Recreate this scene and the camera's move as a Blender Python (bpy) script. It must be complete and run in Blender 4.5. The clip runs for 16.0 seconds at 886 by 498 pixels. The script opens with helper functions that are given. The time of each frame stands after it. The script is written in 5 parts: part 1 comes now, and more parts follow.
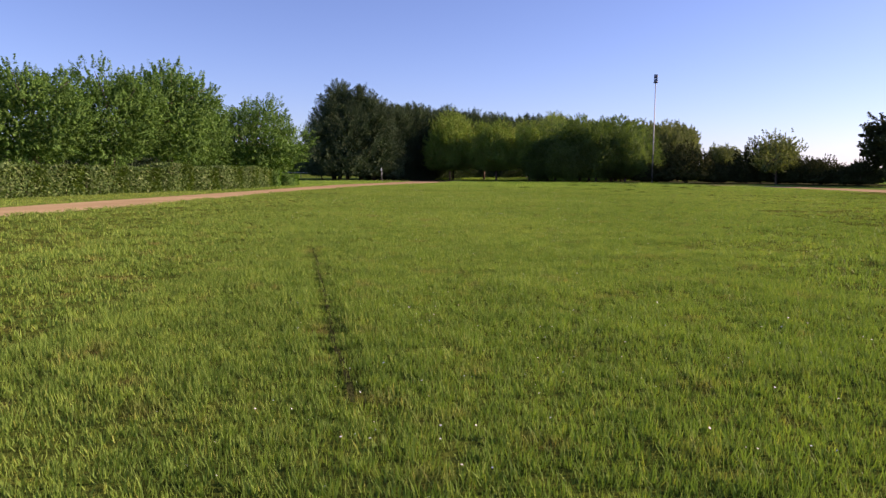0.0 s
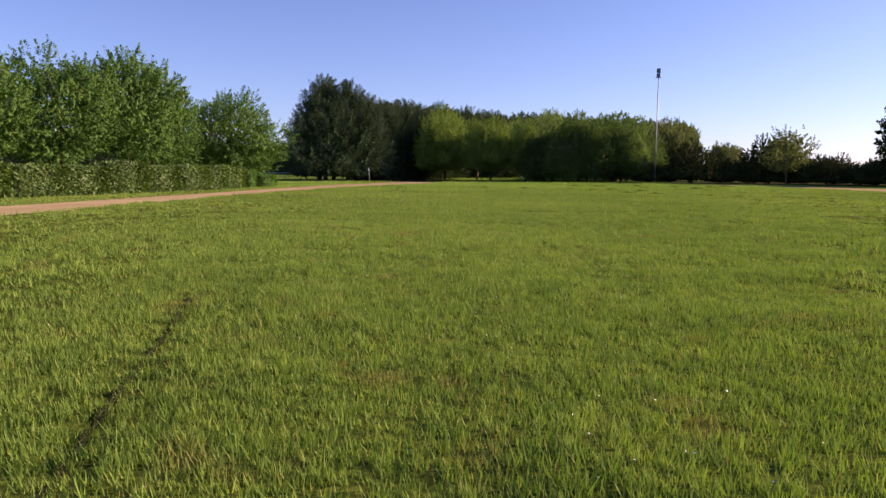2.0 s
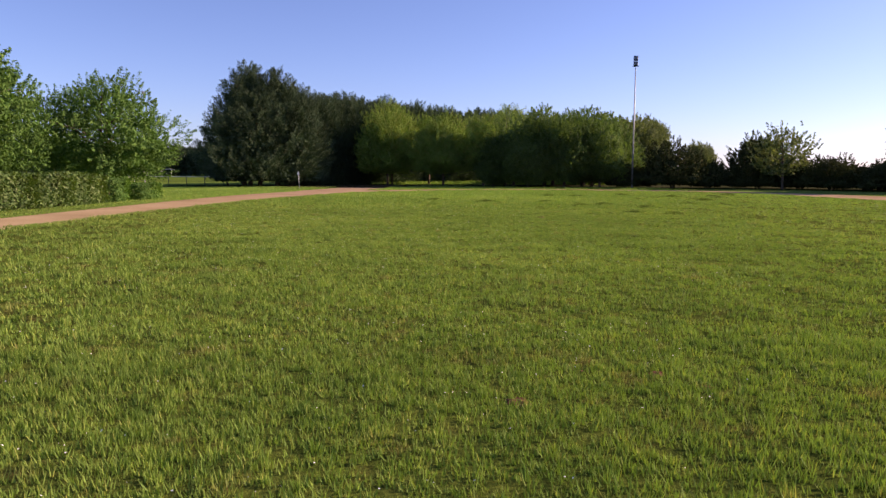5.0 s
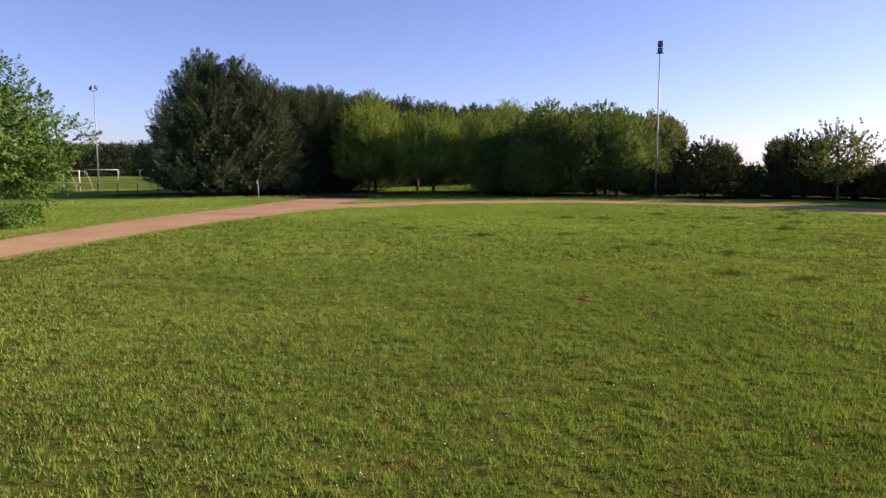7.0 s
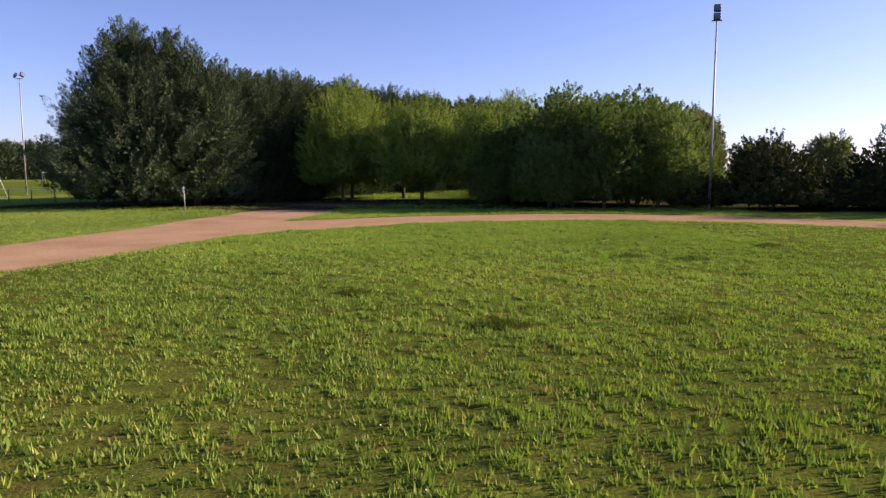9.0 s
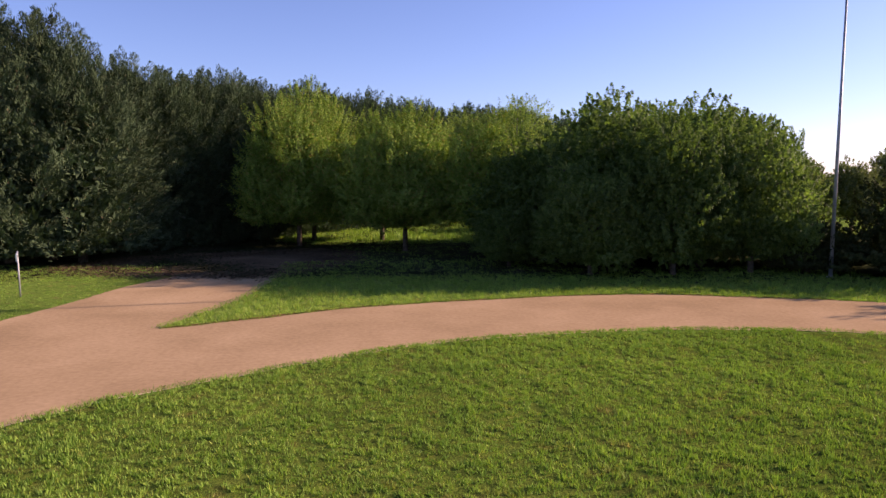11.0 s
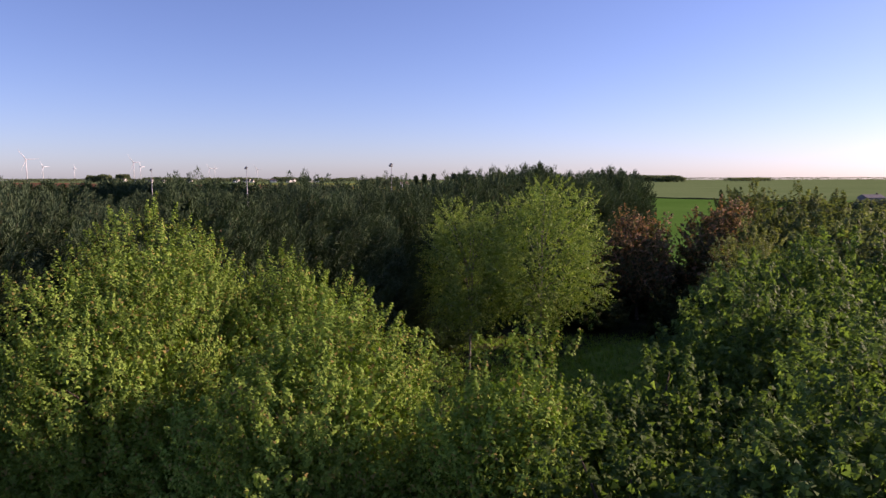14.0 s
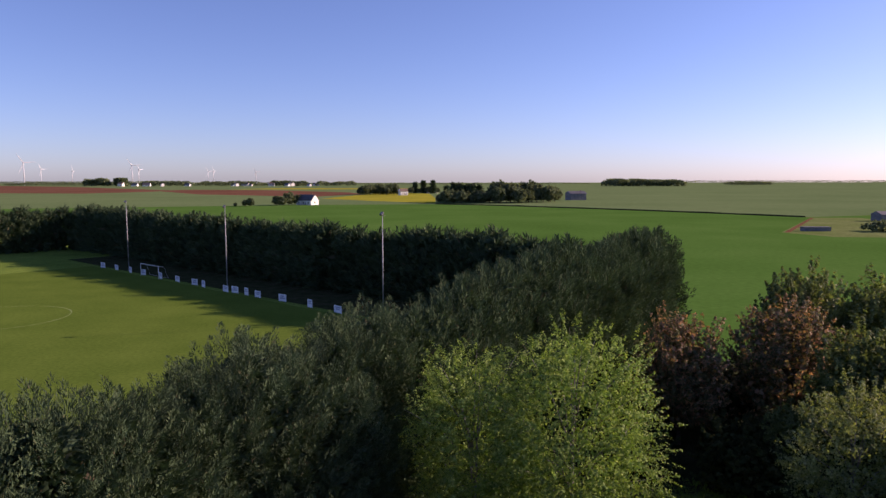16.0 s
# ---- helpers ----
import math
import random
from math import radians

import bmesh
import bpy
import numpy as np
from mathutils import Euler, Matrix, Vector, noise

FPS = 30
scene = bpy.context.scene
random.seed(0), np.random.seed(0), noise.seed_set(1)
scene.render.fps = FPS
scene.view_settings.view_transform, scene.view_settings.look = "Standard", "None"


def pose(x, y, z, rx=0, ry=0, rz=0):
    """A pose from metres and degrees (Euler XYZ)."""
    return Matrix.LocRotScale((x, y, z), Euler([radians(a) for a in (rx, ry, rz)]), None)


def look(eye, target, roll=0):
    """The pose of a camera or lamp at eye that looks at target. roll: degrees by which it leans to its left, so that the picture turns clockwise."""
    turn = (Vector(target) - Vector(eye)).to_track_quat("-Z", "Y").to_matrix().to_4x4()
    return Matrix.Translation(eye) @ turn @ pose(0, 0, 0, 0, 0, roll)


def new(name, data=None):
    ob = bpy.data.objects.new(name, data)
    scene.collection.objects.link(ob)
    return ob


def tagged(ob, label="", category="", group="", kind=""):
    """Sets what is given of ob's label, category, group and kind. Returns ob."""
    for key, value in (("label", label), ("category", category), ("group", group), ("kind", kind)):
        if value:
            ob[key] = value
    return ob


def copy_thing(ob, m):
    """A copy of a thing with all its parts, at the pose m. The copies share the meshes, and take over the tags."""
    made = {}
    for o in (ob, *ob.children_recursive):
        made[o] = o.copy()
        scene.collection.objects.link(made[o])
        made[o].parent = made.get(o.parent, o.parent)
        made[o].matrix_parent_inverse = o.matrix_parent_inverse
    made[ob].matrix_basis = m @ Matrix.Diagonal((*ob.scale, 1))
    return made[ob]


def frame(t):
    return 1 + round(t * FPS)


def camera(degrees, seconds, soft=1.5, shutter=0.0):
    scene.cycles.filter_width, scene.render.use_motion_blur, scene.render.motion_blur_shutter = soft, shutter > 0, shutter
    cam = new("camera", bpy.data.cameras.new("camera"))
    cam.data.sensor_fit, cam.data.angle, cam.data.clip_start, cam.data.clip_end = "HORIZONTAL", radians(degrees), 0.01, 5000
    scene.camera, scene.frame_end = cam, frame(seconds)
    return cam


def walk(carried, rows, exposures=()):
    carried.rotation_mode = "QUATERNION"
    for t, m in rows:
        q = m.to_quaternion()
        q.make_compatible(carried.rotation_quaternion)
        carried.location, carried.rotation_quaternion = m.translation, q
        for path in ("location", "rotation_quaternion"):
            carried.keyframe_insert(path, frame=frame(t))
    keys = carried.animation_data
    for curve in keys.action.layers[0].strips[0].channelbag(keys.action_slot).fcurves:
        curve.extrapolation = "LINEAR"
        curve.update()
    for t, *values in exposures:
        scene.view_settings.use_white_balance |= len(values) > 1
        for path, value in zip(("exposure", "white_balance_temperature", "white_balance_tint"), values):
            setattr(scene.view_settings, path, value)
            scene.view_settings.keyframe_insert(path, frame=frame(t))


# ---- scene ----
cam = camera(64.5, 16.0, soft=1.45)
# seconds, eye x y z, yaw, pitch, roll
PATH = [
    (0.0, 0.002, -0.000, 1.388, -0.023, -6.316, -0.380),
    (0.5, 0.058, 0.890, 1.376, -0.056, -6.337, -0.358),
    (1.0, 0.091, 2.008, 1.345, -0.106, -6.324, -0.343),
    (1.5, 0.087, 3.503, 1.293, -0.260, -6.287, -0.320),
    (2.0, 0.150, 5.197, 1.275, -0.647, -6.252, -0.292),
    (2.5, 0.295, 7.070, 1.304, -1.303, -6.247, -0.255),
    (3.0, 0.427, 9.096, 1.370, -2.580, -6.249, -0.224),
    (3.5, 0.624, 11.252, 1.410, -3.730, -6.233, -0.196),
    (4.0, 0.867, 13.481, 1.475, -3.879, -6.254, -0.181),
    (4.5, 1.177, 15.904, 1.596, -4.013, -6.252, -0.161),
    (5.0, 1.488, 18.319, 1.749, -4.248, -6.274, -0.131),
    (7.5, 3.541, 33.790, 2.773, -4.559, -6.564, 0.024),
    (8.0, 3.970, 37.493, 2.747, -4.631, -6.569, 0.051),
    (8.5, 4.391, 41.375, 2.727, -4.704, -6.500, 0.035),
    (11.0, 6.306, 62.268, 4.809, -5.390, -6.006, -0.032),
    (11.5, 6.782, 66.539, 5.906, -5.525, -5.969, -0.012),
    (12.0, 7.360, 70.808, 7.040, -5.490, -5.841, -0.001),
    (12.5, 7.912, 75.063, 8.260, -5.536, -5.790, 0.042),
    (13.0, 8.403, 79.338, 9.552, -5.728, -5.764, 0.063),
    (13.5, 9.067, 83.560, 10.979, -5.572, -5.749, 0.096),
    (14.0, 9.586, 87.846, 12.465, -5.652, -5.769, 0.084),
    (14.5, 10.124, 92.055, 13.928, -5.624, -5.780, 0.030),
    (15.0, 10.559, 96.142, 15.478, -5.673, -5.685, 0.039),
    (15.5, 10.915, 99.091, 17.225, -5.675, -5.646, 0.034),
    (16.0, 11.085, 100.329, 18.827, -5.690, -5.630, 0.047),
]
from mathutils.geometry import tessellate_polygon

walk(cam, [(t, pose(x, y, z, 90 + pitch, roll, yaw)) for t, x, y, z, yaw, pitch, roll in PATH], [(0.0, 0.94, 7050, 44), (8.5, 0.97, 7050, 44), (11.0, 1.02, 7150, 44), (13.2, 0.95, 7150, 45), (14.5, 0.68, 6800, 46), (16.0, 0.66, 6720, 46)])

# ---- light ----
SUN_AZ, SUN_EL = 8.5, 20.6          # degrees from +x towards +y, and above the horizon
world = bpy.data.worlds.new("sky")
scene.world = world
world.use_nodes = True
wn = world.node_tree
sky = wn.nodes.new("ShaderNodeTexSky")
sky.sky_type = "NISHITA"
sky.sun_disc = False
sky.sun_elevation = radians(SUN_EL)
sky.sun_rotation = radians(90 - SUN_AZ)
sky.altitude, sky.air_density, sky.dust_density, sky.ozone_density = 100.0, 0.82, 0.5, 5.4
wn.links.new(sky.outputs[0], wn.nodes["Background"].inputs[0])
wn.nodes["Background"].inputs[1].default_value = 0.1
sun_data = bpy.data.lights.new("sun", "SUN")
sun_data.energy, sun_data.angle, sun_data.color = 5.0, radians(0.53), (1.0, 0.88, 0.64)
sun = new("sun", sun_data)
az, el = radians(SUN_AZ), radians(SUN_EL)
SUN_DIR = Vector((math.cos(el) * math.cos(az), math.cos(el) * math.sin(az), math.sin(el)))
sun.matrix_world = look((60, 40, 60), Vector((60, 40, 60)) - SUN_DIR)


# ---- materials ----
def material(name, rough=0.7, metal=0.0):
    m = bpy.data.materials.new(name)
    m.use_nodes = True
    b = m.node_tree.nodes["Principled BSDF"]
    b.inputs["Roughness"].default_value = rough
    b.inputs["Metallic"].default_value = metal
    if rough > 0.7:
        b.inputs["Specular IOR Level"].default_value = 0.0
    return m, m.node_tree, b


def ramp(nt, stops):
    r = nt.nodes.new("ShaderNodeValToRGB")
    r.color_ramp.elements[0].position, r.color_ramp.elements[0].color = stops[0][0], (*stops[0][1], 1)
    r.color_ramp.elements[1].position, r.color_ramp.elements[1].color = stops[-1][0], (*stops[-1][1], 1)
    for p, c in stops[1:-1]:
        r.color_ramp.elements.new(p).color = (*c, 1)
    return r


def noise_node(nt, scale, detail=3.0, coord="Object", rough=0.55, stretch=None):
    tc = nt.nodes.new("ShaderNodeTexCoord")
    n = nt.nodes.new("ShaderNodeTexNoise")
    n.inputs["Scale"].default_value, n.inputs["Detail"].default_value, n.inputs["Roughness"].default_value = scale, detail, rough
    if stretch:
        mp = nt.nodes.new("ShaderNodeMapping")
        mp.inputs["Scale"].default_value = stretch
        nt.links.new(tc.outputs[coord], mp.inputs[0])
        nt.links.new(mp.outputs[0], n.inputs["Vector"])
    else:
        nt.links.new(tc.outputs[coord], n.inputs["Vector"])
    return n


def mix(nt, a, b, fac, mode="MIX"):
    m = nt.nodes.new("ShaderNodeMix")
    m.data_type, m.blend_type = "RGBA", mode
    for value, sock in ((fac, m.inputs[0]), (a, m.inputs[6]), (b, m.inputs[7])):
        if hasattr(value, "links"):
            nt.links.new(value, sock)
        elif isinstance(value, tuple):
            sock.default_value = (*value, 1)
        else:
            sock.default_value = value
    return m.outputs[2]


def bump(nt, b, height, strength=0.3, dist=0.05):
    k = nt.nodes.new("ShaderNodeBump")
    k.inputs["Strength"].default_value, k.inputs["Distance"].default_value = strength, dist
    nt.links.new(height, k.inputs["Height"])
    nt.links.new(k.outputs[0], b.inputs["Normal"])


def mottled(name, stops, scale, rough=0.8, detail=4.0, fine=None, fine_amount=0.35, bump_scale=None, bump_str=0.3, metal=0.0, coord="Object", bump_dist=0.05):
    """Two scales of variation: a broad noise through a ramp, and a fine one over it."""
    m, nt, b = material(name, rough, metal)
    n = noise_node(nt, scale, detail, coord)
    col = ramp(nt, stops)
    nt.links.new(n.outputs[0], col.inputs[0])
    out = col.outputs[0]
    if fine:
        f = noise_node(nt, fine, 3.0, coord)
        fr = ramp(nt, [(0.3, (1 - fine_amount,) * 3), (0.7, (1 + fine_amount,) * 3)])
        nt.links.new(f.outputs[0], fr.inputs[0])
        out = mix(nt, out, fr.outputs[0], 1.0, "MULTIPLY")
    nt.links.new(out, b.inputs["Base Color"])
    if bump_scale:
        bump(nt, b, noise_node(nt, bump_scale, 4.0, coord).outputs[0], bump_str, bump_dist)
    return m


def foliage(name, stops, shine=0.5, through_amount=0.35, tint=(0.9, 1.0, 0.25), patch=0.25, patch_scale=0.5, gloss=0.06):
    """Leaves: each island its own shade, broad patches over the crown, and light that passes through."""
    m, nt, b = material(name, shine)
    g = nt.nodes.new("ShaderNodeNewGeometry")
    col = ramp(nt, stops)
    nt.links.new(g.outputs["Random Per Island"], col.inputs[0])
    n = noise_node(nt, patch_scale, 2.0, "Object")
    pr = ramp(nt, [(0.3, (1 - patch,) * 3), (0.7, (1 + patch,) * 3)])
    nt.links.new(n.outputs[0], pr.inputs[0])
    base = mix(nt, col.outputs[0], pr.outputs[0], 1.0, "MULTIPLY")
    oi = nt.nodes.new("ShaderNodeObjectInfo")
    orr = ramp(nt, [(0.0, (0.88, 0.9, 0.86)), (1.0, (1.1, 1.08, 1.1))])
    nt.links.new(oi.outputs["Random"], orr.inputs[0])
    base = mix(nt, base, orr.outputs[0], 1.0, "MULTIPLY")
    nt.links.new(base, b.inputs["Base Color"])
    b.inputs["Specular IOR Level"].default_value = gloss
    tr = nt.nodes.new("ShaderNodeBsdfTranslucent")
    nt.links.new(mix(nt, base, tint, 1.0, "MULTIPLY"), tr.inputs[0])
    ms = nt.nodes.new("ShaderNodeMixShader")
    ms.inputs[0].default_value = through_amount
    nt.links.new(b.outputs[0], ms.inputs[1])
    nt.links.new(tr.outputs[0], ms.inputs[2])
    nt.links.new(ms.outputs[0], nt.nodes["Material Output"].inputs[0])
    return m


def grass_colour(nt):
    """The lawn's own colour over the plan: lush and dry patches, shared by the sward and its blades."""
    big = noise_node(nt, 0.09, 4.0)
    mid = noise_node(nt, 3.2, 5.0, rough=0.65)
    a = ramp(nt, [(0.3, (0.114, 0.18, 0.034)), (0.5, (0.146, 0.222, 0.043)), (0.72, (0.188, 0.257, 0.054))])
    nt.links.new(big.outputs[0], a.inputs[0])
    c = ramp(nt, [(0.32, (0.70, 0.78, 0.80)), (0.5, (1.0, 1.0, 1.0)), (0.68, (1.26, 1.18, 1.15))])
    nt.links.new(mid.outputs[0], c.inputs[0])
    col = mix(nt, a.outputs[0], c.outputs[0], 1.0, "MULTIPLY")
    here = nt.nodes.new("ShaderNodeSeparateXYZ")
    nt.links.new(nt.nodes.new("ShaderNodeNewGeometry").outputs["Position"], here.inputs[0])
    lush = nt.nodes.new("ShaderNodeMapRange")
    lush.inputs["From Min"].default_value, lush.inputs["From Max"].default_value = 48.0, 68.0
    nt.links.new(here.outputs["Y"], lush.inputs["Value"])
    col = mix(nt, col, mix(nt, col, (1.08, 1.16, 1.12), 1.0, "MULTIPLY"), lush.outputs[0])
    worn = noise_node(nt, 1.7, 5.0, rough=0.65)
    w = ramp(nt, [(0.56, (0.0, 0.0, 0.0)), (0.70, (0.7, 0.7, 0.7))])
    nt.links.new(worn.outputs[0], w.inputs[0])
    return mix(nt, col, (0.20, 0.17, 0.06), w.outputs[0])


def lawn_material(name="lawn", tone=(1.0, 1.0, 1.0)):
    m, nt, b = material(name, 0.85)
    col = mix(nt, grass_colour(nt), tone, 1.0, "MULTIPLY")
    fine = noise_node(nt, 26.0, 6.0, rough=0.7)
    fr = ramp(nt, [(0.34, (0.38, 0.40, 0.38)), (0.52, (0.95, 0.93, 0.85)), (0.70, (1.5, 1.4, 1.2))])
    nt.links.new(fine.outputs[0], fr.inputs[0])
    col = mix(nt, col, fr.outputs[0], 1.0, "MULTIPLY")
    nt.links.new(col, b.inputs["Base Color"])
    b.inputs["Specular IOR Level"].default_value = 0.0
    bump(nt, b, noise_node(nt, 16.0, 7.0, rough=0.7).outputs[0], 0.7, 0.06)
    return m


def blade_material():
    m, nt, b = material("grass_blade", 0.6)
    col = grass_colour(nt)
    g = nt.nodes.new("ShaderNodeNewGeometry")
    r = ramp(nt, [(0.0, (0.78, 0.88, 0.9)), (0.4, (1.2, 1.28, 1.2)), (0.8, (1.44, 1.46, 1.32)), (0.93, (1.5, 1.44, 1.32)), (0.95, (1.9, 1.4, 1.3)), (1.0, (2.4, 1.85, 2.3))])
    nt.links.new(g.outputs["Random Per Island"], r.inputs[0])
    col = mix(nt, col, r.outputs[0], 1.0, "MULTIPLY")
    nt.links.new(col, b.inputs["Base Color"])
    b.inputs["Specular IOR Level"].default_value = 0.12
    tr = nt.nodes.new("ShaderNodeBsdfTranslucent")
    nt.links.new(mix(nt, col, (0.9, 1.0, 0.45), 1.0, "MULTIPLY"), tr.inputs[0])
    ms = nt.nodes.new("ShaderNodeMixShader")
    ms.inputs[0].default_value = 0.36
    nt.links.new(b.outputs[0], ms.inputs[1])
    nt.links.new(tr.outputs[0], ms.inputs[2])
    nt.links.new(ms.outputs[0], nt.nodes["Material Output"].inputs[0])
    return m


LAWN = lawn_material("lawn", (0.89, 0.88, 0.97))
# dead thatch under the blades, tone darkened to stand for shade between them
SHADED_THATCH = lawn_material("shaded_thatch", (0.62, 0.56, 0.57))
BLADE = blade_material()
CINDER = mottled("cinder", [(0.3, (0.29, 0.2, 0.116)), (0.5, (0.35, 0.243, 0.143)), (0.72, (0.405, 0.285, 0.172))], 0.35, 0.9, 6.0, 7.0, 0.11, 30.0, 0.25, bump_dist=0.01)
_nt, _b = CINDER.node_tree, CINDER.node_tree.nodes["Principled BSDF"]
_col, _pos, _sun_pale = _b.inputs["Base Color"].links[0].from_socket, _nt.nodes.new("ShaderNodeSeparateXYZ"), _nt.nodes.new("ShaderNodeMapRange")
_nt.links.new(_nt.nodes.new("ShaderNodeNewGeometry").outputs["Position"], _pos.inputs[0])
_nt.links.new(_pos.outputs["Y"], _sun_pale.inputs["Value"])
_sun_pale.inputs["From Min"].default_value, _sun_pale.inputs["From Max"].default_value = 72.0, 34.0      # colour paled on the straight to stand for low-sun backscatter
_nt.links.new(mix(_nt, _col, mix(_nt, _col, (1.18, 1.26, 1.14), 1.0, "MULTIPLY"), _sun_pale.outputs[0]), _b.inputs["Base Color"])
RUT_EARTH = mottled("rut_earth", [(0.3, (0.028, 0.034, 0.012)), (0.7, (0.055, 0.062, 0.022))], 9.0, 0.95, 5.0, 40.0, 0.4, 25.0, 0.8)
# path earth, with the trees' shade put into its colour
SHADE_EARTH = mottled("shaded_trodden_earth", [(0.3, (0.085, 0.059, 0.037)), (0.5, (0.12, 0.083, 0.05)), (0.72, (0.165, 0.113, 0.07))], 0.45, 0.95, 5.0, 12.0, 0.3, 14.0, 0.6)
EARTH = mottled("bare_earth", [(0.3, (0.12, 0.064, 0.036)), (0.7, (0.19, 0.1, 0.056))], 6.0, 0.95, 5.0, 30.0, 0.4, 20.0, 0.8)
BARK = mottled("bark", [(0.3, (0.06, 0.045, 0.033)), (0.7, (0.16, 0.125, 0.095))], 5.0, 0.9, 5.0, 30.0, 0.3, 18.0, 0.9)
PALE_BARK = mottled("pale_bark", [(0.35, (0.12, 0.105, 0.09)), (0.6, (0.26, 0.245, 0.22))], 4.0, 0.8, 5.0, 25.0, 0.3, 14.0, 0.6)
LIME_LEAF = foliage("lime_leaf", [(0.0, (0.12, 0.206, 0.04)), (0.5, (0.182, 0.29, 0.056)), (0.88, (0.24, 0.352, 0.074)), (0.93, (0.29, 0.25, 0.08)), (1.0, (0.3, 0.22, 0.08))], 0.6, 0.28, (0.9, 1.0, 0.35), gloss=0.03)
MAPLE_LEAF = foliage("maple_leaf", [(0.0, (0.055, 0.094, 0.028)), (0.6, (0.083, 0.135, 0.04)), (1.0, (0.13, 0.186, 0.06))], 0.6, 0.42, (1.75, 2.0, 0.8), gloss=0.09)
OAK_LEAF = foliage("field_tree_leaf", [(0.0, (0.055, 0.125, 0.03)), (0.6, (0.095, 0.195, 0.043)), (1.0, (0.15, 0.26, 0.06))], 0.6, 0.3, (0.85, 1.0, 0.35))
BIRCH_LEAF = foliage("birch_leaf", [(0.0, (0.12, 0.2, 0.05)), (0.55, (0.2, 0.29, 0.075)), (1.0, (0.33, 0.4, 0.12))], 0.5, 0.36, (0.85, 1.0, 0.35))
CONIFER = foliage("cypress_spray", [(0.0, (0.045, 0.073, 0.042)), (0.55, (0.062, 0.095, 0.052)), (0.96, (0.085, 0.122, 0.065)), (1.0, (0.11, 0.085, 0.055))], 0.9, 0.12, (0.8, 1.0, 0.5), 0.38, 0.35, 0.02)
COPPER = foliage("copper_leaf", [(0.0, (0.085, 0.1, 0.05)), (0.5, (0.135, 0.14, 0.07)), (0.74, (0.27, 0.19, 0.115)), (1.0, (0.46, 0.29, 0.185))], 0.6, 0.4, (1.1, 0.9, 0.5))
EDGE_LEAF = foliage("field_edge_leaf", [(0.0, (0.09, 0.122, 0.045)), (0.6, (0.148, 0.185, 0.07)), (1.0, (0.235, 0.265, 0.11))], 0.6, 0.4, (1.0, 1.1, 0.5))
WILLOW = foliage("grey_willow_leaf", [(0.0, (0.16, 0.2, 0.085)), (0.6, (0.25, 0.29, 0.13)), (1.0, (0.34, 0.37, 0.18))], 0.6, 0.38)
SAND = mottled("pale_sand", [(0.3, (0.42, 0.33, 0.2)), (0.7, (0.55, 0.46, 0.3))], 3.0, 0.95, 4.0, 20.0, 0.2)
BUSH_LEAF = foliage("dark_bush_leaf", [(0.0, (0.03, 0.042, 0.017)), (0.7, (0.048, 0.062, 0.023)), (1.0, (0.075, 0.072, 0.03))], 0.8, 0.12, gloss=0.02)
LAUREL = foliage("laurel_leaf", [(0.0, (0.05, 0.1, 0.026)), (0.5, (0.088, 0.155, 0.04)), (0.85, (0.135, 0.2, 0.06)), (1.0, (0.22, 0.28, 0.13))], 0.5, 0.3, gloss=0.12)
# far leaves, base colour lightened to stand for haze over the plain
HAZED_FAR_LEAF = foliage("hazed_far_leaf", [(0.0, (0.085, 0.115, 0.06)), (1.0, (0.16, 0.20, 0.11))], 0.7, 0.42, (1.0, 1.0, 0.7))
STEEL = mottled("galvanised_steel", [(0.3, (0.26, 0.27, 0.28)), (0.7, (0.36, 0.37, 0.38))], 3.0, 0.55, 3.0, 20.0, 0.1, metal=0.4)
WHITE_PAINT = mottled("white_paint", [(0.3, (0.68, 0.68, 0.66)), (0.7, (0.80, 0.80, 0.79))], 3.0, 0.5, 3.0, 16.0, 0.08)
DARK_METAL = mottled("dark_metal", [(0.3, (0.05, 0.055, 0.06)), (0.7, (0.09, 0.095, 0.1))], 5.0, 0.5, metal=0.5)
LAMP_GLASS, _nt, _b = material("lamp_glass", 0.1)
_b.inputs["Base Color"].default_value = (0.14, 0.16, 0.19, 1)
BOARD = mottled("advert_board", [(0.3, (0.55, 0.57, 0.62)), (0.7, (0.72, 0.73, 0.76))], 1.2, 0.5, 2.0, 8.0, 0.1)
TURBINE_PAINT = mottled("grey_turbine_paint", [(0.3, (0.5, 0.51, 0.53)), (0.7, (0.58, 0.59, 0.6))], 0.1, 0.5)
PRINT = mottled("board_print", [(0.3, (0.18, 0.2, 0.3)), (0.7, (0.3, 0.32, 0.42))], 4.0, 0.5)
RENDER_WALL = mottled("lime_render", [(0.3, (0.66, 0.63, 0.58)), (0.7, (0.8, 0.78, 0.73))], 0.4, 0.85, 4.0, 3.0, 0.1)
SLATE = mottled("slate_roof", [(0.3, (0.05, 0.05, 0.06)), (0.7, (0.10, 0.095, 0.10))], 0.8, 0.6, 4.0, 6.0, 0.2)
TILE = mottled("clay_tile_roof", [(0.3, (0.12, 0.08, 0.06)), (0.7, (0.2, 0.13, 0.1))], 0.8, 0.7, 4.0, 6.0, 0.2)
SHED_WALL = mottled("shed_wall", [(0.3, (0.10, 0.10, 0.11)), (0.7, (0.17, 0.17, 0.18))], 0.5, 0.7)
WINDOW_DARK, _nt, _b = material("window_glass", 0.08)
_b.inputs["Base Color"].default_value = (0.03, 0.035, 0.04, 1)
WHEAT = mottled("wheat_crop", [(0.3, (0.05, 0.122, 0.022)), (0.5, (0.06, 0.14, 0.027)), (0.7, (0.073, 0.155, 0.033))], 0.02, 0.8, 6.0, 0.8, 0.12, 2.0, 0.5)
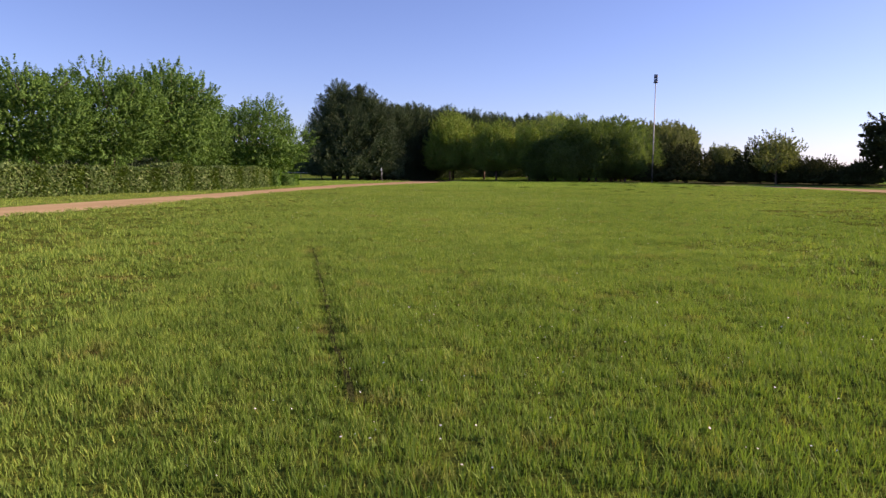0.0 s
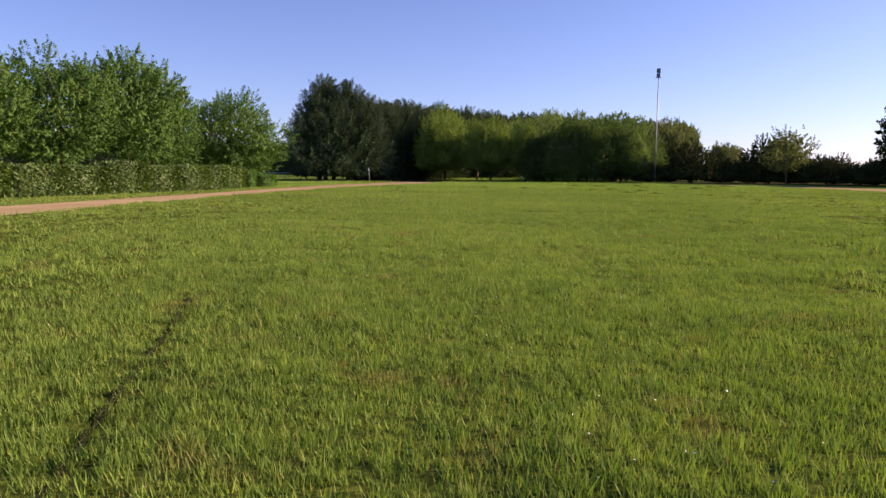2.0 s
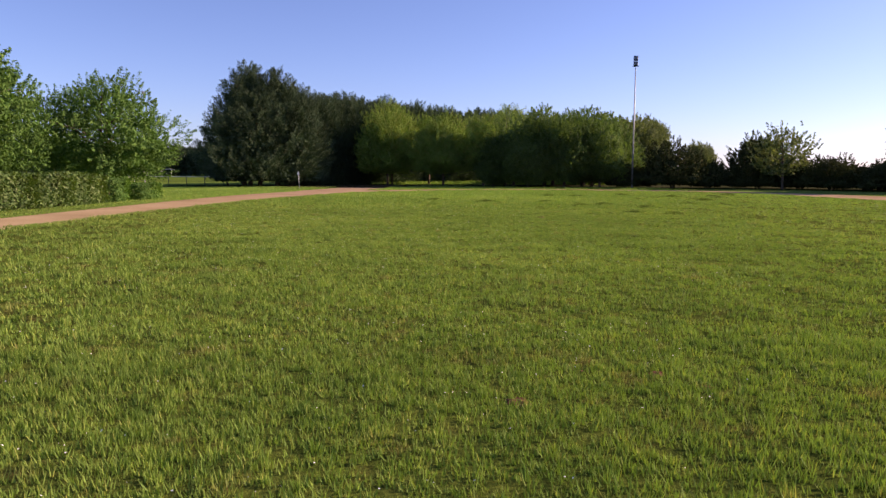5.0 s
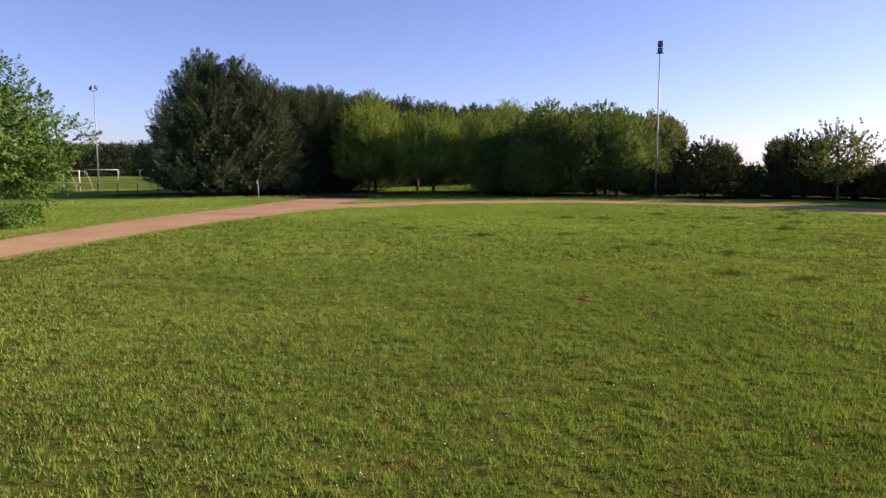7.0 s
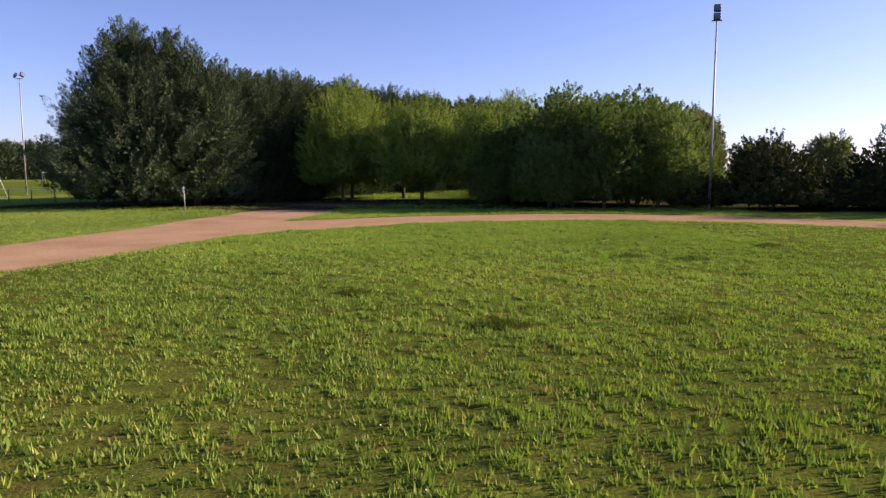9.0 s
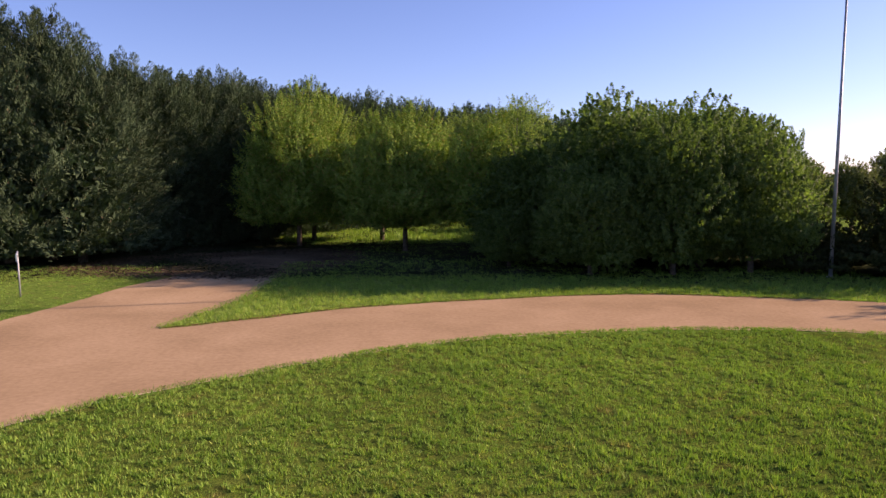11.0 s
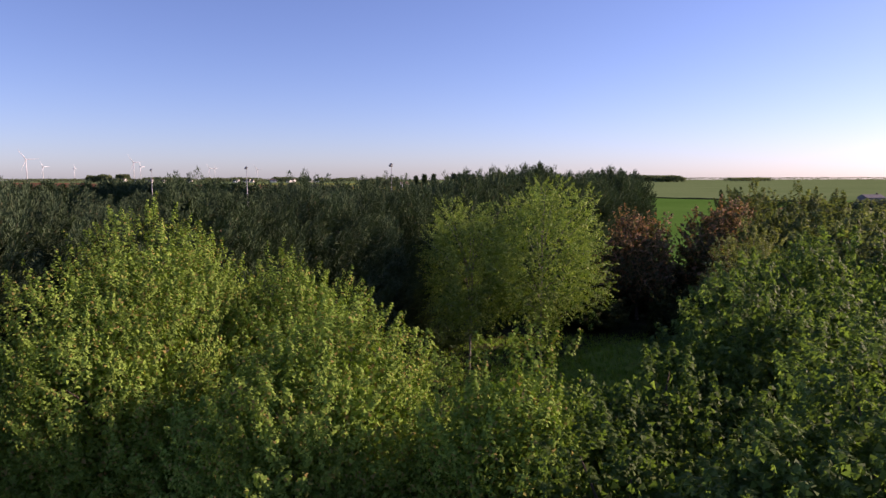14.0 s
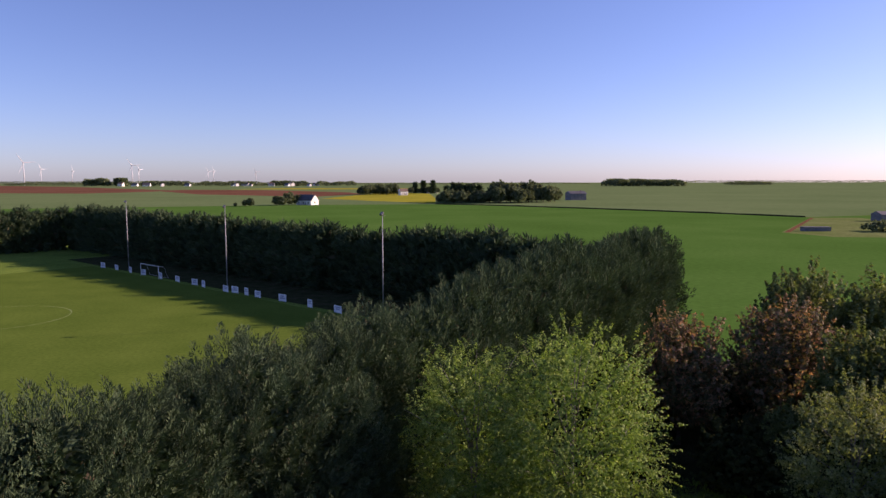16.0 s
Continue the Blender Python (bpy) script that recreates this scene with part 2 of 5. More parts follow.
# crop green, greyed in its base colour to stand for distance haze
HAZED_CROP = mottled("hazed_crop", [(0.3, (0.10, 0.155, 0.062)), (0.7, (0.13, 0.185, 0.08))], 0.008, 0.85, 6.0, 0.2, 0.1)
RAPE = mottled("rapeseed_bloom", [(0.3, (0.204, 0.212, 0.0255)), (0.7, (0.306, 0.289, 0.034))], 0.03, 0.8, 5.0, 0.6, 0.15)
PLOUGH = mottled("ploughed_soil", [(0.3, (0.12, 0.055, 0.035)), (0.7, (0.17, 0.085, 0.055))], 0.01, 0.95, 6.0, 0.3, 0.15)
PITCH_GRASS = mottled("pitch_turf", [(0.3, (0.076, 0.124, 0.020)), (0.7, (0.102, 0.154, 0.027))], 0.12, 0.85, 5.0, 2.5, 0.15, 4.0, 0.6)
LINE_PAINT = mottled("line_paint", [(0.3, (0.16, 0.23, 0.07)), (0.7, (0.26, 0.32, 0.16))], 2.0, 0.8)
# dark tone for tree shade painted on the ground; the ditch bank shares it
SHADE_AND_BANK = mottled("shade_and_bank_ground", [(0.3, (0.027, 0.032, 0.013)), (0.5, (0.043, 0.049, 0.021)), (0.7, (0.066, 0.058, 0.033))], 0.5, 0.95, 5.0, 9.0, 0.35, 8.0, 0.6)
DRY_GRASS = mottled("rank_grass", [(0.3, (0.11, 0.15, 0.045)), (0.7, (0.16, 0.19, 0.075))], 0.05, 0.9, 5.0, 0.5, 0.2)
TUFT = foliage("rank_tuft", [(0.0, (0.05, 0.085, 0.016)), (0.6, (0.085, 0.13, 0.022)), (1.0, (0.13, 0.17, 0.035))], 0.6, 0.3)
PETAL = mottled("daisy_petal", [(0.3, (0.7, 0.7, 0.66)), (0.7, (0.8, 0.8, 0.76))], 30.0, 0.6)


# ---- mesh helpers ----
def raw_mesh(name, verts, faces, mat, smooth=False):
    me = bpy.data.meshes.new(name)
    verts = np.asarray(verts, dtype=np.float32)
    if isinstance(faces, np.ndarray):
        k = faces.shape[1]
        me.vertices.add(len(verts))
        me.vertices.foreach_set("co", verts.ravel())
        me.loops.add(faces.size)
        me.loops.foreach_set("vertex_index", faces.ravel().astype(np.int32))
        me.polygons.add(len(faces))
        me.polygons.foreach_set("loop_start", np.arange(0, faces.size, k, dtype=np.int32))
        me.polygons.foreach_set("loop_total", np.full(len(faces), k, dtype=np.int32))
        me.update(calc_edges=True)
    else:
        me.from_pydata([tuple(v) for v in verts], [], faces)
    for one in (mat if isinstance(mat, (list, tuple)) else [mat]):
        me.materials.append(one)
    if smooth:
        me.polygons.foreach_set("use_smooth", np.ones(len(me.polygons), dtype=bool))
    me.update()
    return me


def part(name, bm, mat, parent, label=""):
    me = bpy.data.meshes.new(name)
    bm.to_mesh(me)
    bm.free()
    me.materials.append(mat)
    ob = new(name, me)
    ob.parent = parent
    return tagged(ob, label) if label else ob


def box_bm(x0, x1, y0, y1, z0, z1, bevel=0.0):
    bm = bmesh.new()
    bmesh.ops.create_cube(bm, size=1.0)
    bmesh.ops.scale(bm, vec=(x1 - x0, y1 - y0, z1 - z0), verts=bm.verts)
    bmesh.ops.translate(bm, vec=((x0 + x1) / 2, (y0 + y1) / 2, (z0 + z1) / 2), verts=bm.verts)
    if bevel:
        bmesh.ops.bevel(bm, geom=bm.edges[:], offset=bevel, segments=2, affect="EDGES", profile=0.5)
    return bm


def tube_arrays(points, radii, sides):
    """A tapered tube along points: vertices and quads."""
    pts = [Vector(p) for p in points]
    vs, fs = [], []
    for i, p in enumerate(pts):
        d = (pts[min(i + 1, len(pts) - 1)] - pts[max(i - 1, 0)]).normalized()
        a = d.orthogonal().normalized() if abs(d.z) < 0.95 else Vector((1, 0, 0)).cross(d).normalized()
        b = d.cross(a)
        for k in range(sides):
            w = 2 * math.pi * k / sides
            vs.append(p + (a * math.cos(w) + b * math.sin(w)) * radii[i])
    for i in range(len(pts) - 1):
        for k in range(sides):
            k2 = (k + 1) % sides
            fs.append((i * sides + k, i * sides + k2, (i + 1) * sides + k2, (i + 1) * sides + k))
    fs.append(tuple(range(sides))[::-1])
    fs.append(tuple((len(pts) - 1) * sides + k for k in range(sides)))
    return vs, fs


def tube(name, points, radii, sides, mat, parent=None, smooth=True):
    if not isinstance(radii, (list, tuple)):
        radii = [radii] * len(points)
    vs, fs = tube_arrays(points, radii, sides)
    ob = new(name, raw_mesh(name, vs, fs, mat, smooth))
    if parent:
        ob.parent = parent
    return ob


def unit(v):
    return v / (np.linalg.norm(v, axis=-1, keepdims=True) + 1e-9)


def leaf_quads(pos, nrm, along, length, width):
    """Small pointed leaves, slightly folded: four corners each, as two triangles' worth of quad."""
    side = unit(np.cross(nrm, along))
    l, w = length[:, None], width[:, None]
    v = np.stack([pos - along * l * 0.5, pos + side * w * 0.5 + nrm * w * 0.12, pos + along * l * 0.5, pos - side * w * 0.5 + nrm * w * 0.12], 1)
    n = len(pos)
    return v.reshape(-1, 3), np.arange(4 * n, dtype=np.int32).reshape(n, 4)


def leaf_tris(pos, nrm, along, length, width):
    side = unit(np.cross(nrm, along))
    l, w = length[:, None], width[:, None]
    v = np.stack([pos + side * w * 0.5, pos + along * l, pos - side * w * 0.5], 1)
    n = len(pos)
    return v.reshape(-1, 3), np.arange(3 * n, dtype=np.int32).reshape(n, 3)


def leafy(name, H, R, z0, mat, bark, trunk_r, seed, lobes=12, lobe=0.45, shoots=700, per=36, leaf=0.1, shoot=0.8, up=0.5, spread=0.2, core=0.2, middle=0.5, loose=0.12, bend=0.0, limbs=8, diamond=True, stems=1, wide=0.72, boxy=0.0):
    """A tree: trunk, limbs, and a crown of uneven lobes, each covered with leafy shoots. middle: where the crown is widest,
    as a share of its height; up: how steeply the shoots rise; loose: how far stray shoots stand out; bend: how far tips hang."""
    rg = np.random.default_rng(seed)
    root = new(name)
    zc = z0 + (H - z0) * middle

    def full(o):
        tilt = o[:, 2] / (np.linalg.norm(o, axis=1) + 1e-9)
        o = o * (1 + boxy * 4 * tilt ** 2 * (1 - tilt ** 2))[:, None]
        return np.stack([o[:, 0] * R, o[:, 1] * R, zc + o[:, 2] * np.where(o[:, 2] > 0, H - zc, zc - z0)], 1)

    i = np.arange(lobes) + 0.5
    cz = 1 - 1.75 * i / lobes
    ca = i * 2.39996 + rg.normal(size=lobes) * 0.35 + seed
    lr = lobe * (0.78 + 0.44 * rg.random(lobes))
    ld = np.stack([np.sqrt(1 - cz ** 2) * np.cos(ca), np.sqrt(1 - cz ** 2) * np.sin(ca), cz], 1)
    lc = ld * ((1 - lr) * (0.9 + 0.16 * rg.random(lobes)))[:, None]
    lc, lr = np.concatenate([lc, [[0, 0, 0]]]), np.concatenate([lr, [0.66]])
    n0 = shoots * 6
    own = rg.choice(len(lr), n0, p=lr ** 2 / (lr ** 2).sum())
    d = unit(rg.normal(size=(n0, 3)))
    o = lc[own] + d * lr[own][:, None]
    deep = np.linalg.norm(o[:, None] - lc[None], axis=2) / lr[None]
    deep[np.arange(n0), own] = 9
    keep = np.nonzero(deep.min(1) > 0.86)[0][:shoots]
    o, d = o[keep], d[keep]
    n = len(o)
    inward = 1 - 0.22 * rg.random(n) ** 1.5
    p = full(o * (inward + loose * rg.random(n) ** 4)[:, None])
    out = unit(p - np.array([0, 0, zc * 0.9]))
    axis = unit(d * 0.55 + out * 0.45 + np.array([0, 0, up]) + rg.normal(size=(n, 3)) * 0.22)
    ln = shoot * (0.55 + 0.9 * rg.random(n))
    k = np.repeat(np.arange(n), per)
    m = len(k)
    u = rg.random(m)
    e1 = unit(np.cross(axis, rg.normal(size=(n, 3))))
    e2 = np.cross(axis, e1)
    w = rg.random(m) * 2 * math.pi
    radial = e1[k] * np.cos(w)[:, None] + e2[k] * np.sin(w)[:, None]
    girth = spread * ln[k] * (1.15 - 0.85 * u) * (0.35 + 0.65 * rg.random(m))
    pos = p[k] + axis[k] * (ln[k] * (u - 0.45))[:, None] + radial * girth[:, None] - np.array([0, 0, 1.0]) * (bend * ln[k] * u ** 2)[:, None]
    nrm = unit(radial * 0.55 + d[k] * 0.55 + np.array([0, 0, 0.3]) + rg.normal(size=(m, 3)) * 0.22)
    size = leaf * (0.6 + 0.75 * rg.random(m))
    # old leaves and twigs that close the crown from within
    c = int(m * core)
    ci = full(unit(rg.normal(size=(c, 3))) * (0.35 + 0.43 * rg.random(c))[:, None])
    pos = np.concatenate([pos, ci])
    nrm = np.concatenate([nrm, unit(rg.normal(size=(c, 3)))])
    size = np.concatenate([size, leaf * (1.2 + 0.9 * rg.random(c))])
    pos[:, 2] = np.maximum(pos[:, 2], 0.08 + 0.8 * z0 + 0.3 * rg.random(m + c))
    along = rg.normal(size=(m + c, 3)) + np.concatenate([radial * 0.8 + axis[k] * 0.6, np.zeros((c, 3))])
    along = unit(along - nrm * (along * nrm).sum(1, keepdims=True))
    if diamond:
        v, f = leaf_quads(pos, nrm, along, size * 1.1, size * wide)
    else:
        v, f = leaf_tris(pos - along * size[:, None] * 0.5, nrm, along, size * 1.1, size * (wide + 0.2))
    for q in range(stems):
        lean = rg.normal(size=2) * (0.12 if stems == 1 else 0.5)
        x0, y0 = (0.0, 0.0) if stems == 1 else rg.normal(size=2) * 0.3
        tp = [(x0, y0, -0.1), (x0, y0, 0.15), (x0 + lean[0] * 0.4, y0 + lean[1] * 0.4, zc * 0.5), (x0 + lean[0], y0 + lean[1], zc), (x0 + lean[0] * 1.6, y0 + lean[1] * 1.6, zc + (H - zc) * 0.7)]
        tube("trunk", tp, [trunk_r * 1.5, trunk_r * 1.08, trunk_r * 0.85, trunk_r * 0.55, trunk_r * 0.12], 9, bark, root)
    ends = full(lc * 1.25)
    for q in range(min(limbs, lobes)):
        e = Vector(ends[q])
        s = Vector((0, 0, max(z0 * 0.9, min(e.z * 0.62, zc))))
        mid = s.lerp(e, 0.5) + Vector((0, 0, 0.1 * (e - s).length))
        tube("limb", [s, mid, e], [trunk_r * 0.5, trunk_r * 0.3, trunk_r * 0.07], 6, bark, root)
    crown = new("crown", raw_mesh("crown", v, f, mat))
    crown.parent = root
    return root


def plumes(rg, H, R, n_plume, per, seed, low=0.1, power=1.5, tip=1.2, spray=0.25, wild=0.35, fat=0.38, lift=0.6):
    """The foliage of one cypress leader: brush-shaped plumes of sprays that sweep out and up, over an inner mass of old sprays."""
    zf = low / H + (1 - low / H) * rg.random(n_plume) ** 0.95
    ang = rg.random(n_plume) * 2 * math.pi
    prof = (1 - zf ** power) ** 0.62 * np.clip(0.78 + 0.75 * zf, 0, 1)
    bulge = np.array([noise.noise(Vector((math.cos(a) * 1.7, math.sin(a) * 1.7, z * H * 0.55 + seed * 7.7))) for a, z in zip(ang, zf)])
    rr = R * prof * (0.74 + 0.26 * rg.random(n_plume) ** 0.7) * (1 + wild * bulge)
    outw = np.stack([np.cos(ang), np.sin(ang), 0 * ang], 1)
    base = outw * rr[:, None] + np.array([0, 0, 1.0]) * (zf * H * 0.95)[:, None]
    axis = unit(outw * (0.85 - 0.55 * zf ** 2)[:, None] + np.array([0, 0, 1.0]) * (lift + 0.55 * zf ** 2)[:, None] + rg.normal(size=(n_plume, 3)) * 0.22)
    plen = tip * (0.6 + 0.8 * rg.random(n_plume))
    e1 = unit(np.cross(axis, rg.normal(size=(n_plume, 3))))
    e2 = np.cross(axis, e1)
    n = n_plume * per
    k = np.repeat(np.arange(n_plume), per)
    u = rg.random(n) ** 0.8
    w = rg.random(n) * 2 * math.pi
    radial = e1[k] * np.cos(w)[:, None] + e2[k] * np.sin(w)[:, None]
    girth = fat * plen[k] * (1.0 - u) ** 0.55 * (0.45 + 0.55 * rg.random(n))
    start = base[k] + axis[k] * (plen[k] * (u * 1.1 - 0.5))[:, None] + radial * girth[:, None]
    along = unit(axis[k] * 0.9 + radial * 0.48 + rg.normal(size=(n, 3)) * 0.14)
    nr = radial * 0.7 + outw[k] * 0.3 + np.array([0, 0, 0.35]) + rg.normal(size=(n, 3)) * 0.12
    nrm = unit(nr - along * (nr * along).sum(1, keepdims=True))
    ln = spray * (0.55 + 0.8 * rg.random(n)) * (1.1 - 0.3 * u)
    v, f = leaf_tris(start, nrm, along, ln * 1.2, ln * 0.3)
    m = n // 4
    zi = rg.random(m)
    ai = rg.random(m) * 2 * math.pi
    ri = R * (1 - zi ** power) ** 0.62 * 0.68 * (0.55 + 0.45 * rg.random(m))
    ip = np.stack([ri * np.cos(ai), ri * np.sin(ai), 0.05 + low * 0.6 + zi * (H - low) * 0.90], 1)
    ial = unit(np.stack([np.cos(ai), np.sin(ai), 0.4 + 0 * ai], 1) + rg.normal(size=(m, 3)) * 0.5)
    inn = unit(np.cross(ial, rg.normal(size=(m, 3))))
    il = spray * 2.4 * (0.7 + 0.6 * rg.random(m))
    v2, f2 = leaf_tris(ip, inn, ial, il, il * 0.55)
    return np.concatenate([v, v2]), np.concatenate([f, f2 + len(v)])


def conifer(name, H, R, n_plume, per, seed, mat=None, leaders=((0, 0, 1.0, 1.0),), **shape):
    """A dense cypress of one or more leaders, each given as (x, y, share of the height, share of the radius)."""
    rg = np.random.default_rng(seed)
    root = new(name)
    vs, fs, count = [], [], 0
    for i, (x, y, hk, rk) in enumerate(leaders):
        v, f = plumes(rg, H * hk, R * rk, int(n_plume * (hk * rk if len(leaders) > 1 else 1)), per, seed + i, **shape)
        vs.append(v + np.array([x, y, 0.0]))
        fs.append(f + count)
        count += len(v)
        tube("trunk", [(x, y, -0.1), (x, y, H * hk * 0.4), (x + 0.05, y + 0.05, H * hk * 0.9)], [0.02 * H, 0.014 * H, 0.02], 8, BARK, root)
    crown = new("crown", raw_mesh("crown", np.concatenate(vs), np.concatenate(fs), mat or CONIFER))
    crown.parent = root
    return root


def put(src, x, y, turn=0.0, scale=1.0, tall=1.0, z=0.0):
    return copy_thing(src, pose(x, y, z, 0, 0, turn) @ Matrix.Diagonal((scale, scale, scale * tall, 1)))


def flat(name, outline, z, mat, label, category):
    """A flat sheet of ground cover with the given outline."""
    vs = [(float(x), float(y), z) for x, y in outline]
    fs = []
    for a, b, c in tessellate_polygon([[Vector(v) for v in vs]]):
        up = (vs[b][0] - vs[a][0]) * (vs[c][1] - vs[a][1]) - (vs[b][1] - vs[a][1]) * (vs[c][0] - vs[a][0])
        fs.append((a, b, c) if up > 0 else (a, c, b))
    return tagged(new(name, raw_mesh(name, vs, fs, mat)), label, category, kind="structure")


def smooth_line(pts, step=0.5):
    """A dense Catmull-Rom line through the points."""
    p = [np.array(q, float) for q in pts]
    p = [2 * p[0] - p[1]] + p + [2 * p[-1] - p[-2]]
    out = []
    for i in range(1, len(p) - 2):
        n = max(2, int(np.linalg.norm(p[i + 1] - p[i]) / step))
        for k in range(n):
            t = k / n
            out.append(0.5 * (2 * p[i] + (p[i + 1] - p[i - 1]) * t + (2 * p[i - 1] - 5 * p[i] + 4 * p[i + 1] - p[i + 2]) * t * t + (3 * p[i] - p[i - 1] - 3 * p[i + 1] + p[i + 2]) * t ** 3))
    out.append(p[-2])
    return np.array(out)


# ---- ground, track and pitch ----
tagged(flat("ground", [(-4600, -600), (4600, -600), (4600, 4600), (-4600, 4600)], 0.0, LAWN, "rough green meadow grass with lush and dry patches", "ground"))


def ragged(line, amount, seed):
    out = []
    for i, p in enumerate(line):
        k = noise.noise(Vector((p[0] * 0.9 + seed, p[1] * 0.9, 0.0))) + 0.6 * noise.noise(Vector((p[0] * 2.7, p[1] * 2.7 + seed, 4.0)))
        d = line[min(i + 1, len(line) - 1)] - line[max(i - 1, 0)]
        d = d / (np.linalg.norm(d) + 1e-9)
        out.append((p[0] - d[1] * k * amount, p[1] + d[0] * k * amount))
    return out


INNER = smooth_line([(-15.4, -12), (-14.2, 4), (-12.5, 19.6), (-11.2, 29), (-9.8, 40), (-8.4, 51), (-6.3, 62), (-3.7, 69.5), (-1.1, 75.6), (2.7, 78.9), (8.6, 82.1), (15.9, 83.0), (22.0, 81.7), (26.0, 79.0),
                     (29.5, 74), (32, 66), (33.5, 52), (34, 20), (34, -12)], 0.35)
OUTER_LEFT = smooth_line([(-19.2, -12), (-17.6, 8), (-15.6, 24.3), (-14.2, 35), (-12.8, 45.7), (-11.6, 57), (-10.2, 68.6), (-8.8, 74.6), (-7.1, 80.5), (-6.2, 85.9), (-5.3, 89.2), (-4.8, 92.3), (-4.2, 94.2), (-3.2, 96.6), (-2.3, 99.0)], 0.35)
BRANCH_RIGHT = smooth_line([(2.0, 99.0), (1.65, 96.2), (1.5, 94.0), (1.15, 90.4), (0.6, 88.4), (-0.55, 84.7)], 0.35)
OUTER = smooth_line([(-0.5, 84.66), (2.1, 85.9), (5.75, 87.7), (11.5, 89.05), (17.0, 89.5), (21.0, 88.4), (26.0, 86.6), (31, 82.5), (35.5, 75.5), (38, 66), (39.5, 52), (40, 20), (40, -12)], 0.35)
edge_in = ragged(INNER, 0.10, 1.0)
edge_out = ragged(OUTER_LEFT, 0.12, 5.0) + ragged(BRANCH_RIGHT, 0.12, 9.0) + ragged(OUTER, 0.12, 13.0)
flat("road", edge_in[::-1] + edge_out, 0.012, CINDER, "pinkish-brown cinder running track with ragged grass edges", "running track")

lip = [p for p in OUTER if p[0] < 24]
lip_a, lip_b = ragged(lip, 0.10, 13.0), ragged([np.array(q) + np.array([-0.03, 0.16]) for q in lip], 0.14, 17.0)
flat("trim_track_lip", lip_a + lip_b[::-1], 0.03, EARTH, "eroded brown soil lip along the track", "soil edge")

rim = [q for q in INNER if q[1] > 52 and q[0] < 24]
rim_out = []
for i, q in enumerate(rim):
    d = rim[min(i + 1, len(rim) - 1)] - rim[max(i - 1, 0)]
    d = d / np.linalg.norm(d)
    rim_out.append(q + np.array([-d[1], d[0]]) * (0.05 + 0.05 * noise.noise(Vector((i * 0.23, 7.0, 0)))))
flat("trim_track_rim", ragged(rim, 0.10, 1.0) + ragged(rim_out, 0.10, 1.0)[::-1], 0.02, SAND, "thin pale sandy line along the track's inner edge", "track edge")

PD, PN = np.array([0.676, -0.737]), np.array([-0.737, -0.676])      # along the boards, and into the pitch
PA = np.array([-49.0, 258.5])


def on_pitch(a, b):
    q = PA + PD * a + PN * b
    return (float(q[0]), float(q[1]))


pitch = flat("pavement", [on_pitch(-2, 0), on_pitch(104, 0), on_pitch(104, 112), on_pitch(-2, 112)], 0.02, PITCH_GRASS, "mown bright green football pitch turf", "pitch")
pitch.name = "ground_pitch"


def ring(cx, cy, r, w, z, n=64):
    vs, fs = [], []
    for i in range(n):
        a = 2 * math.pi * i / n
        vs += [(cx + (r - w) * math.cos(a), cy + (r - w) * math.sin(a), z), (cx + r * math.cos(a), cy + r * math.sin(a), z)]
        j = (i + 1) % n
        fs.append((2 * i, 2 * i + 1, 2 * j + 1, 2 * j))
    return vs, fs


vs, fs = ring(-40.5, 201.0, 9.15, 0.12, 0.03)
tagged(new("trim_centre_circle", raw_mesh("trim_centre_circle", vs, fs, LINE_PAINT)), "faint white painted circle on pitch turf", "line marking", kind="structure")

# wheel rut in the lawn
RUT = smooth_line([(-2.23, 11.95), (-1.93, 10.7), (-1.58, 8.95), (-1.31, 7.68), (-1.03, 6.35), (-0.84, 5.38), (-0.68, 4.75), (-0.56, 4.2), (-0.5, 3.9)], 0.1)

# ---- distant farmland ----
flat("ground_wheat", [(-30, 330), (36, 184), (60, 150), (75, 60), (400, 60), (900, 640), (226, 431), (165, 525), (94, 612), (60, 642), (-35, 640), (-330, 560), (-330, 330)], 0.035, WHEAT, "bright green young wheat field", "field")
flat("ground_hazed_field", [(-330, 560), (-35, 641), (60, 643), (94, 612.5), (165, 525.5), (226, 432), (900, 641), (3000, 900), (4500, 4500), (-4500, 4500), (-4500, 560)], 0.03, HAZED_CROP, "crop plain reaching the horizon, its green greyed for haze", "field")
flat("ground_rape", [(-40, 817), (11, 734), (61, 667), (74, 803), (88, 1064), (36, 1158), (-3, 1002), (-26, 886)], 0.06, RAPE, "yellow rapeseed field in bloom", "field")
flat("ground_plough", [(-586, 1203), (-523, 1172), (-391, 1132), (-343, 1265), (-345, 1415), (-458, 1586), (-846, 2185), (-1200, 2532), (-1500, 2560)], 0.06, PLOUGH, "reddish-brown ploughed field", "field")
flat("ground_plough_strip", [(-376, 1387), (-217, 1050), (-94, 936), (-52, 903), (-4, 1038), (-23, 1167), (-175, 1424), (-340, 1500)], 0.07, PLOUGH, "second reddish-brown ploughed field", "field")
flat("ground_far_rape", [(-280, 1560), (90, 1480), (150, 1650), (-200, 1760)], 0.07, RAPE, "distant yellow strip of rapeseed", "field")
bank = smooth_line([(60, 640), (94.7, 611.9), (130, 570), (165.3, 525.1), (198, 478), (225.6, 431.5)], 6.0)
bv, bf = [], []
